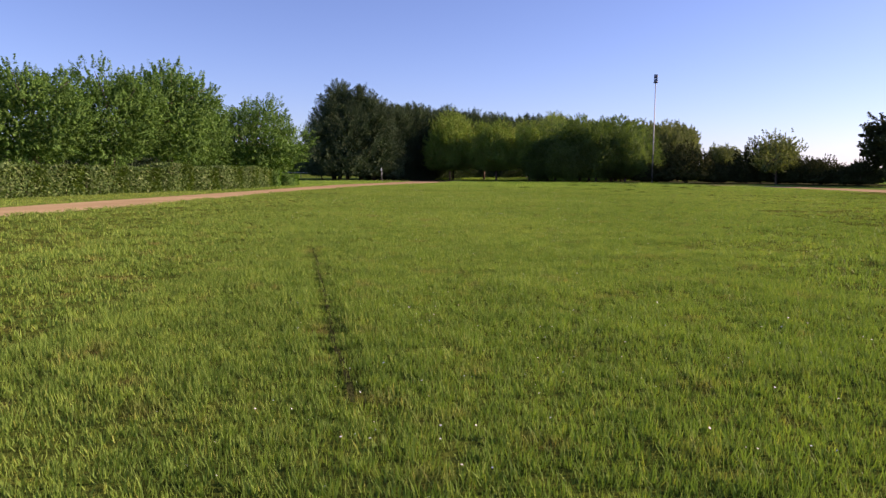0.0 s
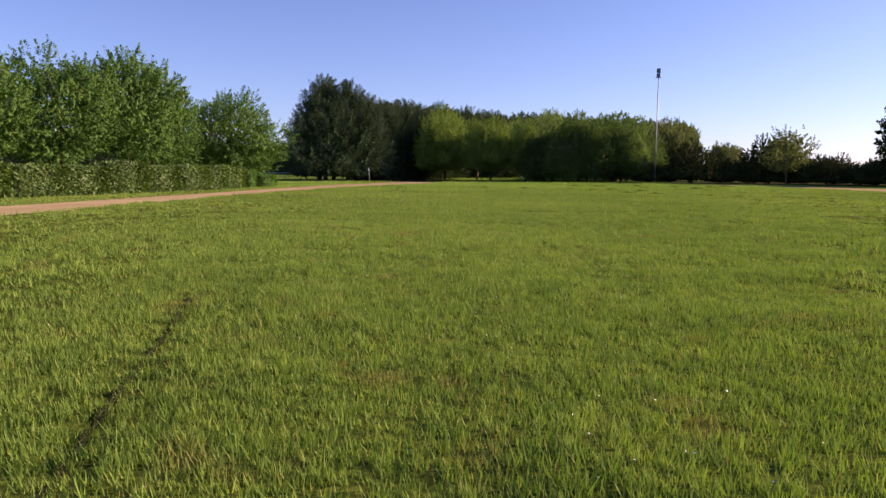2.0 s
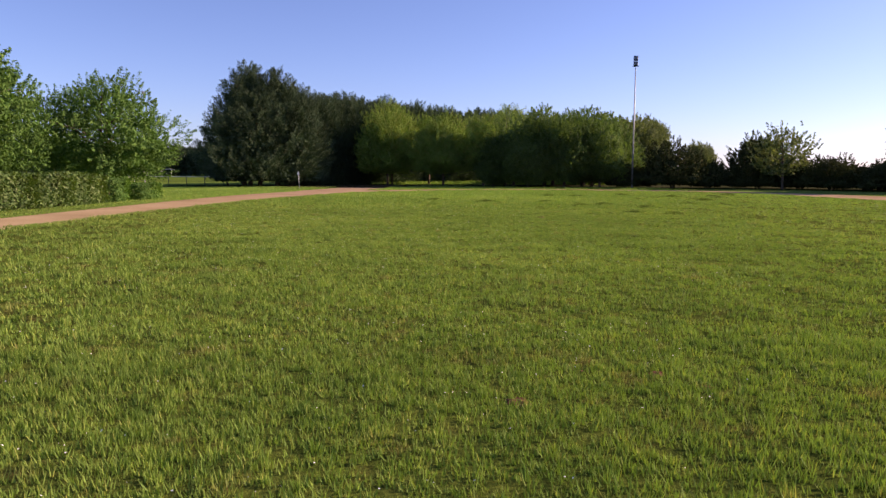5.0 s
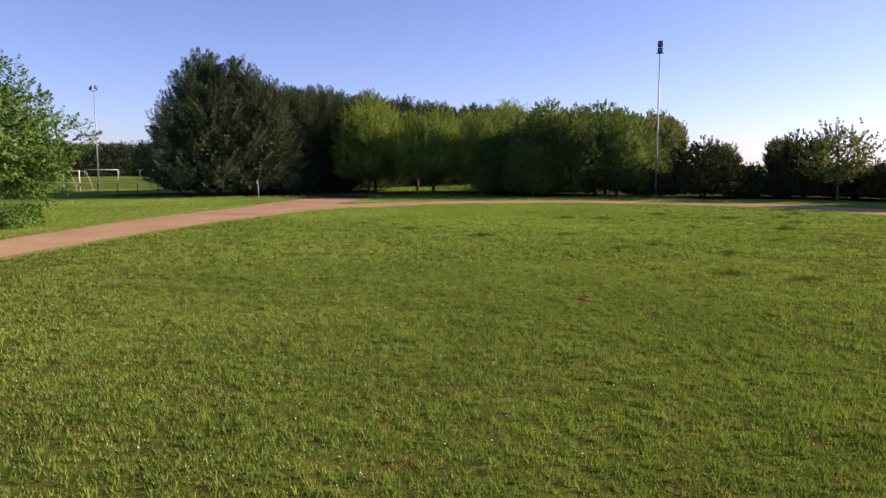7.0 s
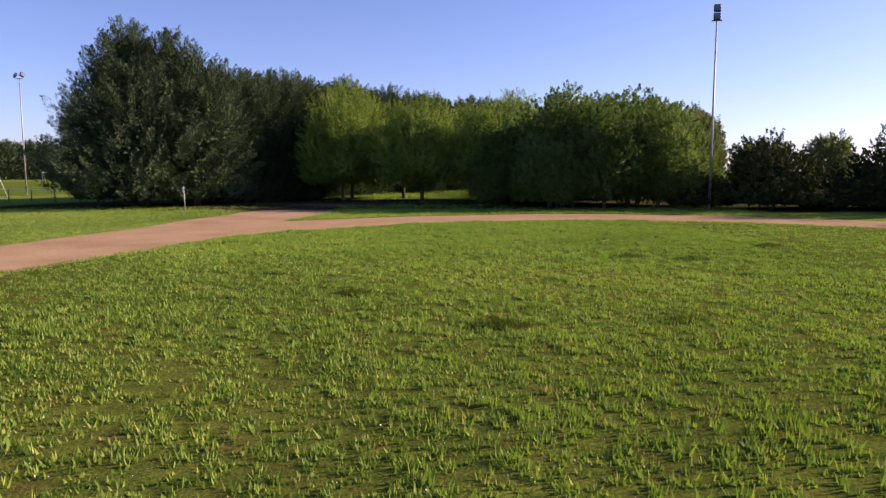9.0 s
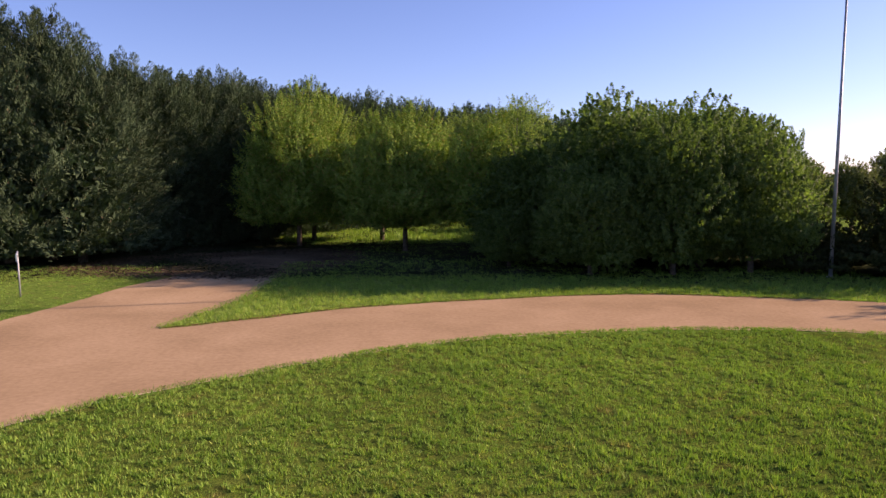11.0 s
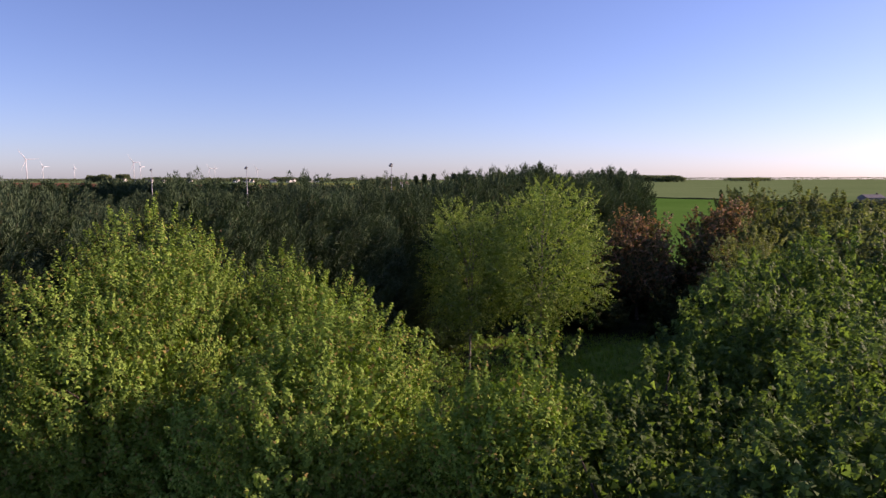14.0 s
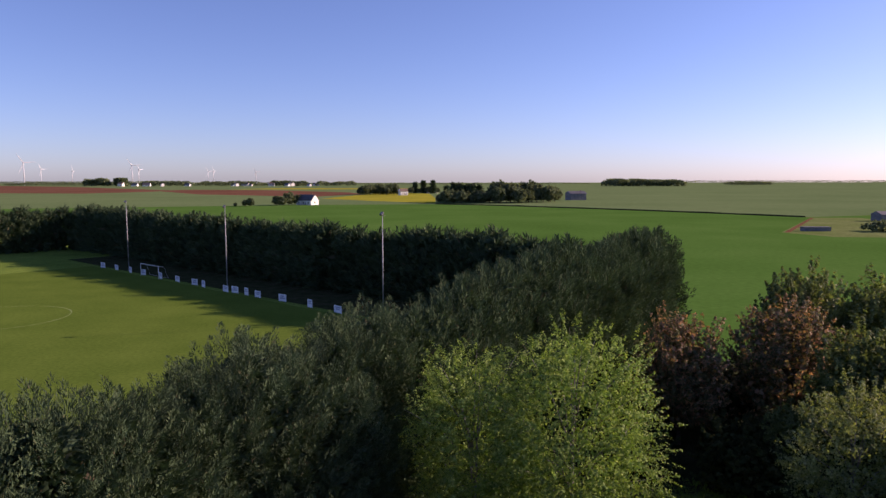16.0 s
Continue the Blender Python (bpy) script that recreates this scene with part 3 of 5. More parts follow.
for i, (x, y) in enumerate(bank):
    hb_ = 0.75 + 0.25 * noise.noise(Vector((i * 0.37, 2.0, 0)))
    bv += [(x - 1.1, y - 0.8, 0.03), (x - 0.3, y - 0.2, hb_), (x + 0.4, y + 0.3, hb_ * 0.9), (x + 1.2, y + 0.9, 0.03)]
    if i:
        bf += [(4 * i - 4 + k, 4 * i - 3 + k, 4 * i + 1 + k, 4 * i + k) for k in range(3)]
tagged(new("ground_ditch_bank", raw_mesh("ground_ditch_bank", bv, bf, SHADE_AND_BANK)), "dark weedy ditch bank between two fields", "ditch bank", kind="structure")
flat("ground_yard", [(156, 337), (162, 316), (185, 310), (230, 325), (249, 423), (227, 428)], 0.05, DRY_GRASS, "rank yellowish grass round a farm yard", "field")
flat("ground_yard_road", [(157, 337), (226, 427), (227.0, 425.6), (158.5, 336)], 0.08, EARTH, "pale farm track beside a field", "farm track")
# dark sheets that paint the shade of maples and big cypress on the ground
SHADE_MAPLES = ragged(smooth_line([(10.6, 103.4), (11.6, 99.2), (14, 95.9), (20, 93.8), (27, 93.5), (38, 91.5), (48, 86), (56, 80), (60, 90), (46, 110), (37, 119), (28, 121.5), (22, 117), (17, 113.0), (12.6, 110.0), (10.6, 103.4)], 0.6), 0.8, 31.0)
flat("ground_shade_maples", SHADE_MAPLES, 0.010, SHADE_AND_BANK, "dark ground sheet standing for shade under the maples", "ground")
SHADE_CYPRESS = ragged(smooth_line([(-24, 100.5), (-16, 98.2), (-11, 97.2), (-7.5, 98.2), (-5.2, 100.5), (-4.4, 105), (-6, 113), (-20, 110), (-24, 100.5)], 0.6), 0.6, 37.0)
flat("ground_shade_cypress", SHADE_CYPRESS, 0.010, SHADE_AND_BANK, "dark ground sheet standing for shade under the big cypress", "ground")
# the cinder path goes on here; its darker colour paints the trees' shade
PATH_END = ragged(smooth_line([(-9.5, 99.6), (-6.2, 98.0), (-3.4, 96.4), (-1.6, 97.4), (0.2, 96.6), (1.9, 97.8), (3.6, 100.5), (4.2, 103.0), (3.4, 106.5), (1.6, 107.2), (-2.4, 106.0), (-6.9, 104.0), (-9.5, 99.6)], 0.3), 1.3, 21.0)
flat("ground_path_end", PATH_END, 0.016, SHADE_EARTH, "trodden path under the trees, its earth darkened for shade", "path")
# the same painted shade below the limes, the cypress row and the windbreak
SHADE_LIMES = ragged(smooth_line([(-5.2, 102.5), (-1.2, 98.2), (1.6, 96.9), (5.0, 97.4), (8.2, 96.0), (11.5, 96.8), (14.5, 96.3), (15.5, 104), (12.5, 110.6), (6.5, 111.6), (1.5, 110.2), (-3.2, 112.5), (-6.5, 108.0), (-5.2, 102.5)], 0.3), 1.2, 53.0)
flat("ground_shade_limes", SHADE_LIMES, 0.007, SHADE_AND_BANK, "dark ground sheet standing for shade below the lime trees", "ground")
SHADE_ROW = ragged(smooth_line([(-22, 99.5), (-12, 96.8), (-5.5, 106), (2.5, 116.5), (8, 122), (13.5, 127.4), (19, 132.2), (28, 140), (47, 140), (70, 128), (72, 140), (46, 172), (36, 178), (10, 145), (-9, 120), (-22, 99.5)], 0.8), 0.5, 41.0)
flat("ground_shade_row", SHADE_ROW, 0.013, SHADE_AND_BANK, "dark ground sheet standing for shade under the cypress row", "ground")
flat("ground_shade_windbreak", [on_pitch(-20, -1.5), on_pitch(118, -1.5), on_pitch(118, -22), on_pitch(-20, -22)], 0.024, SHADE_AND_BANK, "dark ground sheet standing for shade below the windbreak", "ground")

# ---- trees: the big cypress and the cypress rows ----
def label(ob, text, category, group=""):
    return tagged(ob, text, category, group)


CYPRESS_TEXT = "dark green cypress tree in a dense row"
cyp_a = label(conifer("cypress_tree", 11.2, 3.5, 400, 190, 11, power=6.5, tip=1.2, spray=0.13), CYPRESS_TEXT, "conifer", "cypress row")
cyp_b = label(conifer("cypress_tree", 11.0, 3.7, 400, 190, 12, power=7.5, tip=1.2, spray=0.13), CYPRESS_TEXT, "conifer", "cypress row")
cyp_c = label(conifer("cypress_tree", 11.4, 3.4, 400, 190, 13, power=6.0, tip=1.2, spray=0.13), CYPRESS_TEXT, "conifer", "cypress row")
cyp_mid = label(conifer("cypress_tree", 11.2, 3.5, 400, 60, 14, power=6.5, tip=1.25, spray=0.25), CYPRESS_TEXT, "conifer", "cypress row")
cyp_far_a = label(conifer("cypress_tree", 11.0, 3.4, 150, 12, 21, tip=1.6, spray=0.7, power=3.6, wild=0.25), "dark cypress tree in the windbreak behind the pitch", "conifer", "windbreak")
cyp_far_b = label(conifer("cypress_tree", 11.3, 3.5, 150, 12, 22, tip=1.6, spray=0.7, power=4.0, wild=0.25), "dark cypress tree in the windbreak behind the pitch", "conifer", "windbreak")
rng = random.Random(5)
# the front row, from the big tree to its far end
R0, R1 = np.array([-9.6, 108.4]), np.array([44.0, 180.0])
n_row = 32
kinds = [cyp_a, cyp_b, cyp_c]
for i in range(n_row):
    t = i / (n_row - 1)
    p = R0 + (R1 - R0) * t
    x, y = p[0] + rng.uniform(-0.35, 0.35), p[1] + rng.uniform(-0.35, 0.35)
    turn, sc = rng.uniform(0, 360), rng.uniform(0.96, 1.03)
    src = kinds[i % 3] if i < 13 else cyp_mid
    tall = 1.08 if i < 3 else 1.0 if i < 7 else 0.985 + 0.145 * min(1.0, max(0.0, (i - 8) / 11))
    if i < 3 or i == 13:
        src = cyp_mid if i == 13 else kinds[i]
        src.matrix_basis = pose(x, y, 0, 0, 0, turn) @ Matrix.Diagonal((sc, sc, sc * tall, 1))
    else:
        put(src, x, y, turn, sc, tall)
big = label(conifer("cypress_tree", 14.3, 7.2, 560, 125, 31, leaders=((-1.4, -0.4, 1.0, 0.72), (1.6, 0.4, 0.965, 0.74), (-0.2, -0.8, 0.80, 1.02), (-2.4, 1.2, 0.82, 0.72), (3.6, -0.6, 0.78, 0.62)), power=2.3, tip=1.5, low=1.0, spray=0.18, wild=0.45, fat=0.34), "large broad dark cypress with feathery tips and bare lower stems", "conifer")
for sx, sy, lean in ((-4.8, -0.6, -0.5), (-3.2, 1.2, -0.3), (-1.2, -1.8, 0.2)):
    tube("stem", [(sx * 0.8, sy, -0.1), (sx, sy, 2.4), (sx + lean, sy, 5.0)], [0.13, 0.10, 0.05], 8, BARK, big)
big.location = (-13.6, 103.4, 0)
# the windbreak behind the boards, and its return along the far side
B0, B1 = np.array([-70.0, 303.5]), np.array([40.0, 184.0])
C1 = np.array([-165.0, 218.0])
first = True
for a, b, n in ((B0, B1, 56), (B0 + (C1 - B0) * 0.03, C1, 40)):
    for i in range(n):
        p = a + (b - a) * i / (n - 1)
        src = cyp_far_a if i % 2 else cyp_far_b
        x, y, turn, sc = p[0] + rng.uniform(-0.4, 0.4), p[1] + rng.uniform(-0.4, 0.4), rng.uniform(0, 360), rng.uniform(0.93, 1.06)
        tall = 0.95 + (0.05 if 42 < i < 50 and n == 56 else 0.05 if (i < 22 or n == 40) else 0.0)
        if first and i < 2:
            src.matrix_basis = pose(x, y, 0, 0, 0, turn) @ Matrix.Diagonal((sc, sc, sc, 1))
            continue
        put(src, x, y, turn, sc, tall)
    first = False

# ---- trees: the broadleaved ones ----
def stand(ob, x, y, turn=0.0):
    ob.matrix_basis = pose(x, y, 0, 0, 0, turn)
    return ob


LIME_TEXT = "bright yellow-green young lime tree in fresh leaf"
for x, y, H, R, z0, lobes, n, seed in ((1.7, 114.6, 11.5, 4.2, 1.2, 15, 1500, 41), (1.1, 110.3, 10.2, 4.6, 0.7, 16, 1900, 44), (6.7, 114.4, 9.9, 3.9, 1.0, 11, 1050, 45), (8.1, 106.9, 9.4, 4.6, 0.8, 16, 1900, 42), (12.8, 104.0, 9.1, 2.7, 0.6, 9, 700, 43)):
    stand(label(leafy("lime_tree", H, R, z0, LIME_LEAF, BARK, 0.16, seed, lobes=lobes, lobe=0.36, shoots=n, per=62, leaf=0.076, shoot=0.85, up=0.75, spread=0.24, middle=0.36, core=0.45, limbs=10, diamond=False), LIME_TEXT, "tree", "lime trees"), x, y)
MAPLE_TEXT = "deep green maple tree with dense foliage down to the ground"
map_a = stand(label(leafy("maple_tree", 9.5, 5.4, 0.1, MAPLE_LEAF, BARK, 0.2, 51, lobes=17, lobe=0.34, shoots=2000, per=50, leaf=0.1, shoot=0.45, up=0.3, spread=0.45, middle=0.36, loose=0.03, wide=0.85, core=0.3, boxy=0.03, diamond=False), MAPLE_TEXT, "tree", "maple trees"), 19.3, 99.2)
map_b = stand(label(leafy("maple_tree", 7.6, 4.0, 0.1, MAPLE_LEAF, BARK, 0.18, 52, lobes=12, lobe=0.38, shoots=1000, per=50, leaf=0.1, shoot=0.45, up=0.3, spread=0.45, middle=0.36, loose=0.03, wide=0.85, core=0.3, boxy=0.03, diamond=False), MAPLE_TEXT, "tree", "maple trees"), 15.0, 101.2)
map_low = stand(label(leafy("maple_tree", 8.6, 4.7, 0.1, MAPLE_LEAF, BARK, 0.2, 53, lobes=13, lobe=0.38, shoots=1300, per=56, leaf=0.098, shoot=0.48, up=0.3, spread=0.42, middle=0.36, loose=0.03, core=0.3, diamond=False, boxy=0.05), MAPLE_TEXT, "tree", "maple trees"), 23.4, 98.0)
put(map_a, 25.9, 102.6, 140, 1.05, 0.95)
put(map_a, 22.6, 109.0, 70, 1.0, 1.04)
put(map_low, 27.6, 112.6, 200, 1.16, 1.08)
put(map_low, 27.9, 99.0, 70, 0.75, 0.95)
put(map_low, 16.6, 95.2, 200, 0.66, 1.0)
put(map_low, 20.6, 94.9, 290, 0.72, 1.24)
put(map_low, 24.6, 95.0, 20, 0.7, 1.28)
put(map_b, 13.2, 98.4, 130, 0.55, 0.85)
put(map_b, 16.8, 105.4, 250, 0.98, 1.1)
birch = stand(label(leafy("birch_tree", 13.0, 4.2, 1.9, BIRCH_LEAF, PALE_BARK, 0.085, 61, lobes=20, lobe=0.24, shoots=1500, per=32, leaf=0.095, shoot=1.0, up=0.35, spread=0.17, middle=0.48, core=0.1, loose=0.14, bend=0.3, boxy=0.05, limbs=17), "pale green birch tree with a slim light trunk", "tree", "birch trees"), 19.9, 130.2)
put(birch, 15.6, 131.6, 120, 0.9, 1.0)
cop = stand(label(leafy("copper_tree", 10.4, 3.7, 0.3, COPPER, BARK, 0.16, 71, lobes=11, lobe=0.38, shoots=600, per=28, leaf=0.17, shoot=0.9, up=0.8, spread=0.22, middle=0.42, diamond=False), "tree with reddish-brown copper leaves beside the field", "tree", "copper trees"), 32.6, 147.0)
put(cop, 40.2, 146.8, 100, 1.2, 0.9)
stand(label(leafy("willow_tree", 9.8, 3.3, 1.5, WILLOW, PALE_BARK, 0.09, 72, lobes=12, lobe=0.34, shoots=700, per=34, leaf=0.10, shoot=0.95, up=0.6, spread=0.2, middle=0.45, core=0.08, loose=0.2, bend=0.2, limbs=12), "grey-green thin-leaved willow with a slim trunk", "tree"), 33.9, 130.8)
edge_a = stand(label(leafy("field_tree", 12.0, 4.2, 0.8, EDGE_LEAF, BARK, 0.2, 81, lobes=12, lobe=0.4, shoots=560, per=38, leaf=0.2, shoot=1.1, up=0.7, spread=0.26, diamond=False), "mid green broadleaved tree at the field edge", "tree", "field edge trees"), 46.5, 154.5)
put(edge_a, 51.0, 150.5, 120, 0.98, 1.0)
put(edge_a, 58.0, 144.0, 200, 0.8, 0.75)
put(edge_a, 66.0, 138.0, 290, 0.85, 0.8)
# extra trees, mostly out of view, added to cast shade on the clearing
for x, y, turn, k in ((40.5, 121.5, 40, 0.55), (45.5, 117.0, 160, 0.52), (42.5, 129.5, 220, 0.88), (44.5, 135.0, 100, 0.92), (38.6, 126.0, 10, 0.88), (40.8, 138.2, 75, 0.88), (37.0, 117.8, 130, 0.74), (33.8, 119.8, 300, 0.7), (39.6, 121.6, 250, 0.72), (36.0, 124.5, 80, 0.88), (41.5, 138.0, 300, 0.6), (46.0, 142.0, 20, 0.7), (43.0, 139.5, 140, 0.68), (36.5, 139.5, 45, 0.45)):
    put(edge_a, x, y, turn, k * 1.1, 0.91)

# the group behind the laurel hedge
OAK_TEXT = "tall mid green broadleaved tree behind the laurel hedge"
oak_a = stand(label(leafy("field_tree", 8.2, 4.4, 0.7, OAK_LEAF, BARK, 0.2, 91, lobes=14, lobe=0.36, shoots=950, per=46, leaf=0.1, shoot=0.75, up=0.4, spread=0.24, loose=0.1, diamond=False), OAK_TEXT, "tree", "trees behind the hedge"), -25.6, 44.5)
oak_b = stand(label(leafy("field_tree", 8.8, 4.4, 0.7, OAK_LEAF, BARK, 0.2, 92, lobes=14, lobe=0.36, shoots=950, per=46, leaf=0.1, shoot=0.75, up=0.4, spread=0.24, loose=0.1, diamond=False), OAK_TEXT, "tree", "trees behind the hedge"), -23.2, 49.8)
put(oak_b, -28.5, 38.5, 90, 0.9, 0.95)
put(oak_a, -31.5, 32.0, 200, 0.8, 0.95)
put(oak_a, -21.3, 55.4, 60, 1.08, 1.12)
put(oak_b, -21.6, 60.0, 200, 0.88, 1.03)
stand(label(leafy("round_tree", 8.4, 5.7, 0.3, OAK_LEAF, BARK, 0.2, 93, lobes=18, lobe=0.3, shoots=1500, per=44, leaf=0.1, shoot=0.75, up=0.25, spread=0.25, middle=0.4, loose=0.06, diamond=False, boxy=0.06), "round-crowned fresh green tree beside the track", "tree"), -18.1, 68.0)

# dark shrubs and trees along the bend
dome = stand(label(leafy("dark_shrub", 5.7, 4.6, 0.1, BUSH_LEAF, BARK, 0.1, 101, lobes=16, lobe=0.3, shoots=900, per=34, leaf=0.13, shoot=0.5, up=0.3, spread=0.3, middle=0.22, loose=0.05, diamond=False, stems=3), "dark rounded evergreen shrub beside the running track", "shrub", "dark shrubs"), 32.2, 92.8)
for x, y, turn, k in ((27.4, 95.0, 100, 0.55), (37.4, 95.5, 210, 0.62), (35.6, 92.4, 40, 0.58), (39.2, 91.4, 130, 0.55), (46.6, 86.6, 300, 0.7), (49.4, 83.6, 240, 0.6)):
    put(dome, x, y, turn, k, 0.95)
put(dome, 41.8, 93.6, 140, 0.9, 1.22)
put(dome, 44.5, 84.5, 60, 0.75, 0.8)
put(dome, 29.6, 96.6, 20, 0.5, 0.95)
put(dome, 42.5, 89.5, 80, 0.7, 0.8)
put(dome, 50.5, 86.0, 170, 0.7, 0.8)
shade_bush = stand(label(leafy("dark_shrub", 5.6, 4.9, 0.1, BUSH_LEAF, BARK, 0.12, 104, lobes=10, shoots=300, per=16, leaf=0.36, shoot=0.8, middle=0.35, diamond=False), "dark shrub under the trees at the field edge", "shrub", "dark shrubs"), 34.0, 155.0)
# the last four shrubs are added to help shade the clearing
for x, y, a, k in ((27.5, 143.5, 20, 0.7), (35.2, 141.5, 110, 0.8), (42.0, 141.0, 200, 0.75), (48.5, 141.5, 310, 0.8), (56.0, 138.0, 50, 0.8), (30.5, 150.5, 150, 0.9), (37.0, 152.0, 260, 0.9), (36.5, 136.0, 90, 0.85), (37.5, 129.5, 30, 0.85), (34.5, 124.5, 180, 0.8), (33.5, 139.0, 240, 0.7)):
    put(shade_bush, x, y, a, k, 0.9)
put(dome, 47.8, 81.0, 200, 0.75, 0.75)
put(dome, 45.0, 90.0, 250, 0.8, 0.8)
stand(label(leafy("thin_tree", 6.8, 3.0, 0.6, EDGE_LEAF, BARK, 0.12, 102, lobes=12, lobe=0.28, shoots=330, per=20, leaf=0.16, shoot=1.0, up=0.8, spread=0.16, core=0.05, loose=0.3, limbs=12, diamond=False), "half-bare grey-green tree among dark shrubs", "tree"), 41.2, 87.2)
stand(label(leafy("dark_pine", 8.9, 5.9, 0.3, BUSH_LEAF, BARK, 0.25, 103, lobes=14, lobe=0.34, shoots=700, per=26, leaf=0.27, shoot=1.0, up=0.35, spread=0.25, diamond=False), "large dark evergreen tree against the bright sky", "tree"), 52.0, 78.0)


def hedge_bush(name, length, height, depth, n, leaf, mat, seed):
    """One clipped length of hedge, with leaves over its faces and top."""
    rg = np.random.default_rng(seed)
    root = new(name)
    u = rg.random((n, 3))
    face = rg.integers(0, 5, n)
    x = (u[:, 0] - 0.5) * length
    y = np.where(face == 0, -depth / 2, np.where(face == 1, depth / 2, (u[:, 1] - 0.5) * depth))
    z = np.where(face >= 2, np.where(face == 4, u[:, 2] * height, height), u[:, 2] * height)
    x = np.where(face == 4, np.where(u[:, 0] > 0.5, 0.5, -0.5) * length, x)
    lump = np.array([noise.noise(Vector((a * 1.1 + seed, b * 1.1, c * 1.1))) for a, b, c in zip(x, y, z)])
    pos = np.stack([x, y, z], 1)
    out = unit(pos - np.array([0, 0, height * 0.45]) * 1.0)
    pos = pos + out * (0.16 * lump + rg.normal(size=n) * 0.06)[:, None]
    pos[:, 2] = np.clip(pos[:, 2], 0.03, None)
    nrm = unit(out * 0.7 + rg.normal(size=(n, 3)) * 0.5 + np.array([0, 0, 0.3]))
    along = unit(np.cross(nrm, rg.normal(size=(n, 3))))
    size = leaf * (0.6 + 0.8 * rg.random(n))
    v, f = leaf_tris(pos, nrm, along, size * 1.1, size * 0.8)
    for k in (-0.3, 0.0, 0.3):
        tube("stem", [(k * length, 0, -0.05), (k * length * 1.1, 0, height * 0.8)], [0.04, 0.015], 6, BARK, root)
    c = new("crown", raw_mesh("crown", v, f, mat))
    c.parent = root
    return root


hb = [label(hedge_bush("laurel_hedge", 2.9, 1.5, 1.3, 6000, 0.13, LAUREL, 111 + i), "clipped laurel hedge with glossy green leaves", "hedge", "laurel hedge") for i in range(2)]
HEDGE = smooth_line([(-23.5, 20.0), (-21.8, 28.0), (-19.9, 36.0), (-18.3, 42.0), (-16.6, 48.0), (-15.3, 54.0), (-15.0, 57.5)], 2.55)
for i, p in enumerate(HEDGE):
    d = HEDGE[min(i + 1, len(HEDGE) - 1)] - HEDGE[max(i - 1, 0)]
    turn = math.degrees(math.atan2(d[1], d[0]))
    if i < 2:
        hb[i].matrix_basis = pose(p[0], p[1], 0, 0, 0, turn)
    else:
        put(hb[i % 2], p[0], p[1], turn + (180 if i % 3 else 0), 1.0, rng.uniform(0.93, 1.08))
low = label(hedge_bush("low_shrub", 3.0, 1.25, 1.6, 4500, 0.12, OAK_LEAF, 121), "low loose green shrub at the hedge's end", "shrub", "low shrubs")
low.matrix_basis = pose(-15.0, 61.0, 0, 0, 0, 95)
put(low, -14.2, 64.0, 80, 0.9, 0.85)


# ---- floodlights ----
def floodlight(name, height, heads, text, r=0.095):
    """A mast with lamp heads, each given as (x, z above the mast, turn, tilt, roll)."""
    root = new(name)
    tube("mast", [(0, 0, 0), (0, 0, height * 0.5), (0, 0, height)], [r, r * 0.8, r * 0.5], 12, STEEL, root)
    tube("base_plate", [(0, 0, -0.02), (0, 0, 0.03)], [0.26, 0.26], 12, STEEL, root)
    part("door_plate", box_bm(-0.05, 0.05, -r - 0.012, -r + 0.02, 0.5, 1.0, 0.005), DARK_METAL, root)
    part("crossarm", box_bm(-0.34, 0.34, -0.04, 0.04, height - 0.06, height + 0.02, 0.01), STEEL, root)
    for x, z, turn, tilt, roll in heads:
        h = part("lamp_head", box_bm(-0.23, 0.23, -0.12, 0.12, -0.26, 0.26, 0.04), DARK_METAL, root, "dark metal lamp housing")
        h.matrix_basis = pose(x, -0.12, height + z, tilt, roll, turn)
        part("lens", box_bm(-0.18, 0.18, -0.136, -0.122, -0.2, 0.2), LAMP_GLASS, h, "pale lamp glass")
    return tagged(root, text, "floodlight", "floodlights")


fl = floodlight("floodlight", 13.05, [(0, 0.2, 0, -20, 0), (0, 0.78, 0, -20, 0)], "tall steel floodlight mast with two stacked dark lamps")
fl.matrix_basis = pose(27.72, 93.41, 0, 0, 0, -20)
fl_v = floodlight("floodlight", 13.2, [(-0.36, 0.34, -35, -35, -38), (0.34, 0.42, 40, -25, 28)], "pale steel floodlight mast with two splayed lamps")
fl_v.matrix_basis = pose(-36.5, 130.8, 0, 0, 0, 10)
fl_s = floodlight("floodlight", 14.2, [(0.0, 0.2, 0, -45, 0)], "pale steel floodlight mast beside the advert boards")
fl_s.matrix_basis = pose(-39.9, 252.0, 0, 0, 0, -48)
for x, y in ((-13.6, 221.0), (12.3, 193.0)):
    put(fl_s, x, y, -48)

# ---- pitch furniture ----
def goal(name, text, half=3.66):
    """A white goal: two posts, a crossbar, stanchions and ground bar."""
    root = new(name)
    for x in (-half, half):
        tube("post", [(x, 0, 0), (x, 0, 2.44)], 0.06, 10, WHITE_PAINT, root)
        tube("stanchion", [(x, 0, 2.44), (x, 0.9, 2.3), (x, 1.1, 2.1)], 0.03, 8, WHITE_PAINT, root)
        tube("brace", [(x, 1.1, 2.1), (x, 1.9, 0.02)], 0.02, 8, WHITE_PAINT, root)
    tube("crossbar", [(-half - 0.06, 0, 2.44), (half + 0.06, 0, 2.44)], 0.06, 10, WHITE_PAINT, root)
    tube("ground_bar", [(-half, 1.9, 0.03), (half, 1.9, 0.03)], 0.02, 8, WHITE_PAINT, root)
    return tagged(root, text, "goal", "goals")


gl = goal("football_goal", "white tubular football goal on the pitch")
ANG = math.degrees(math.atan2(PD[1], PD[0]))
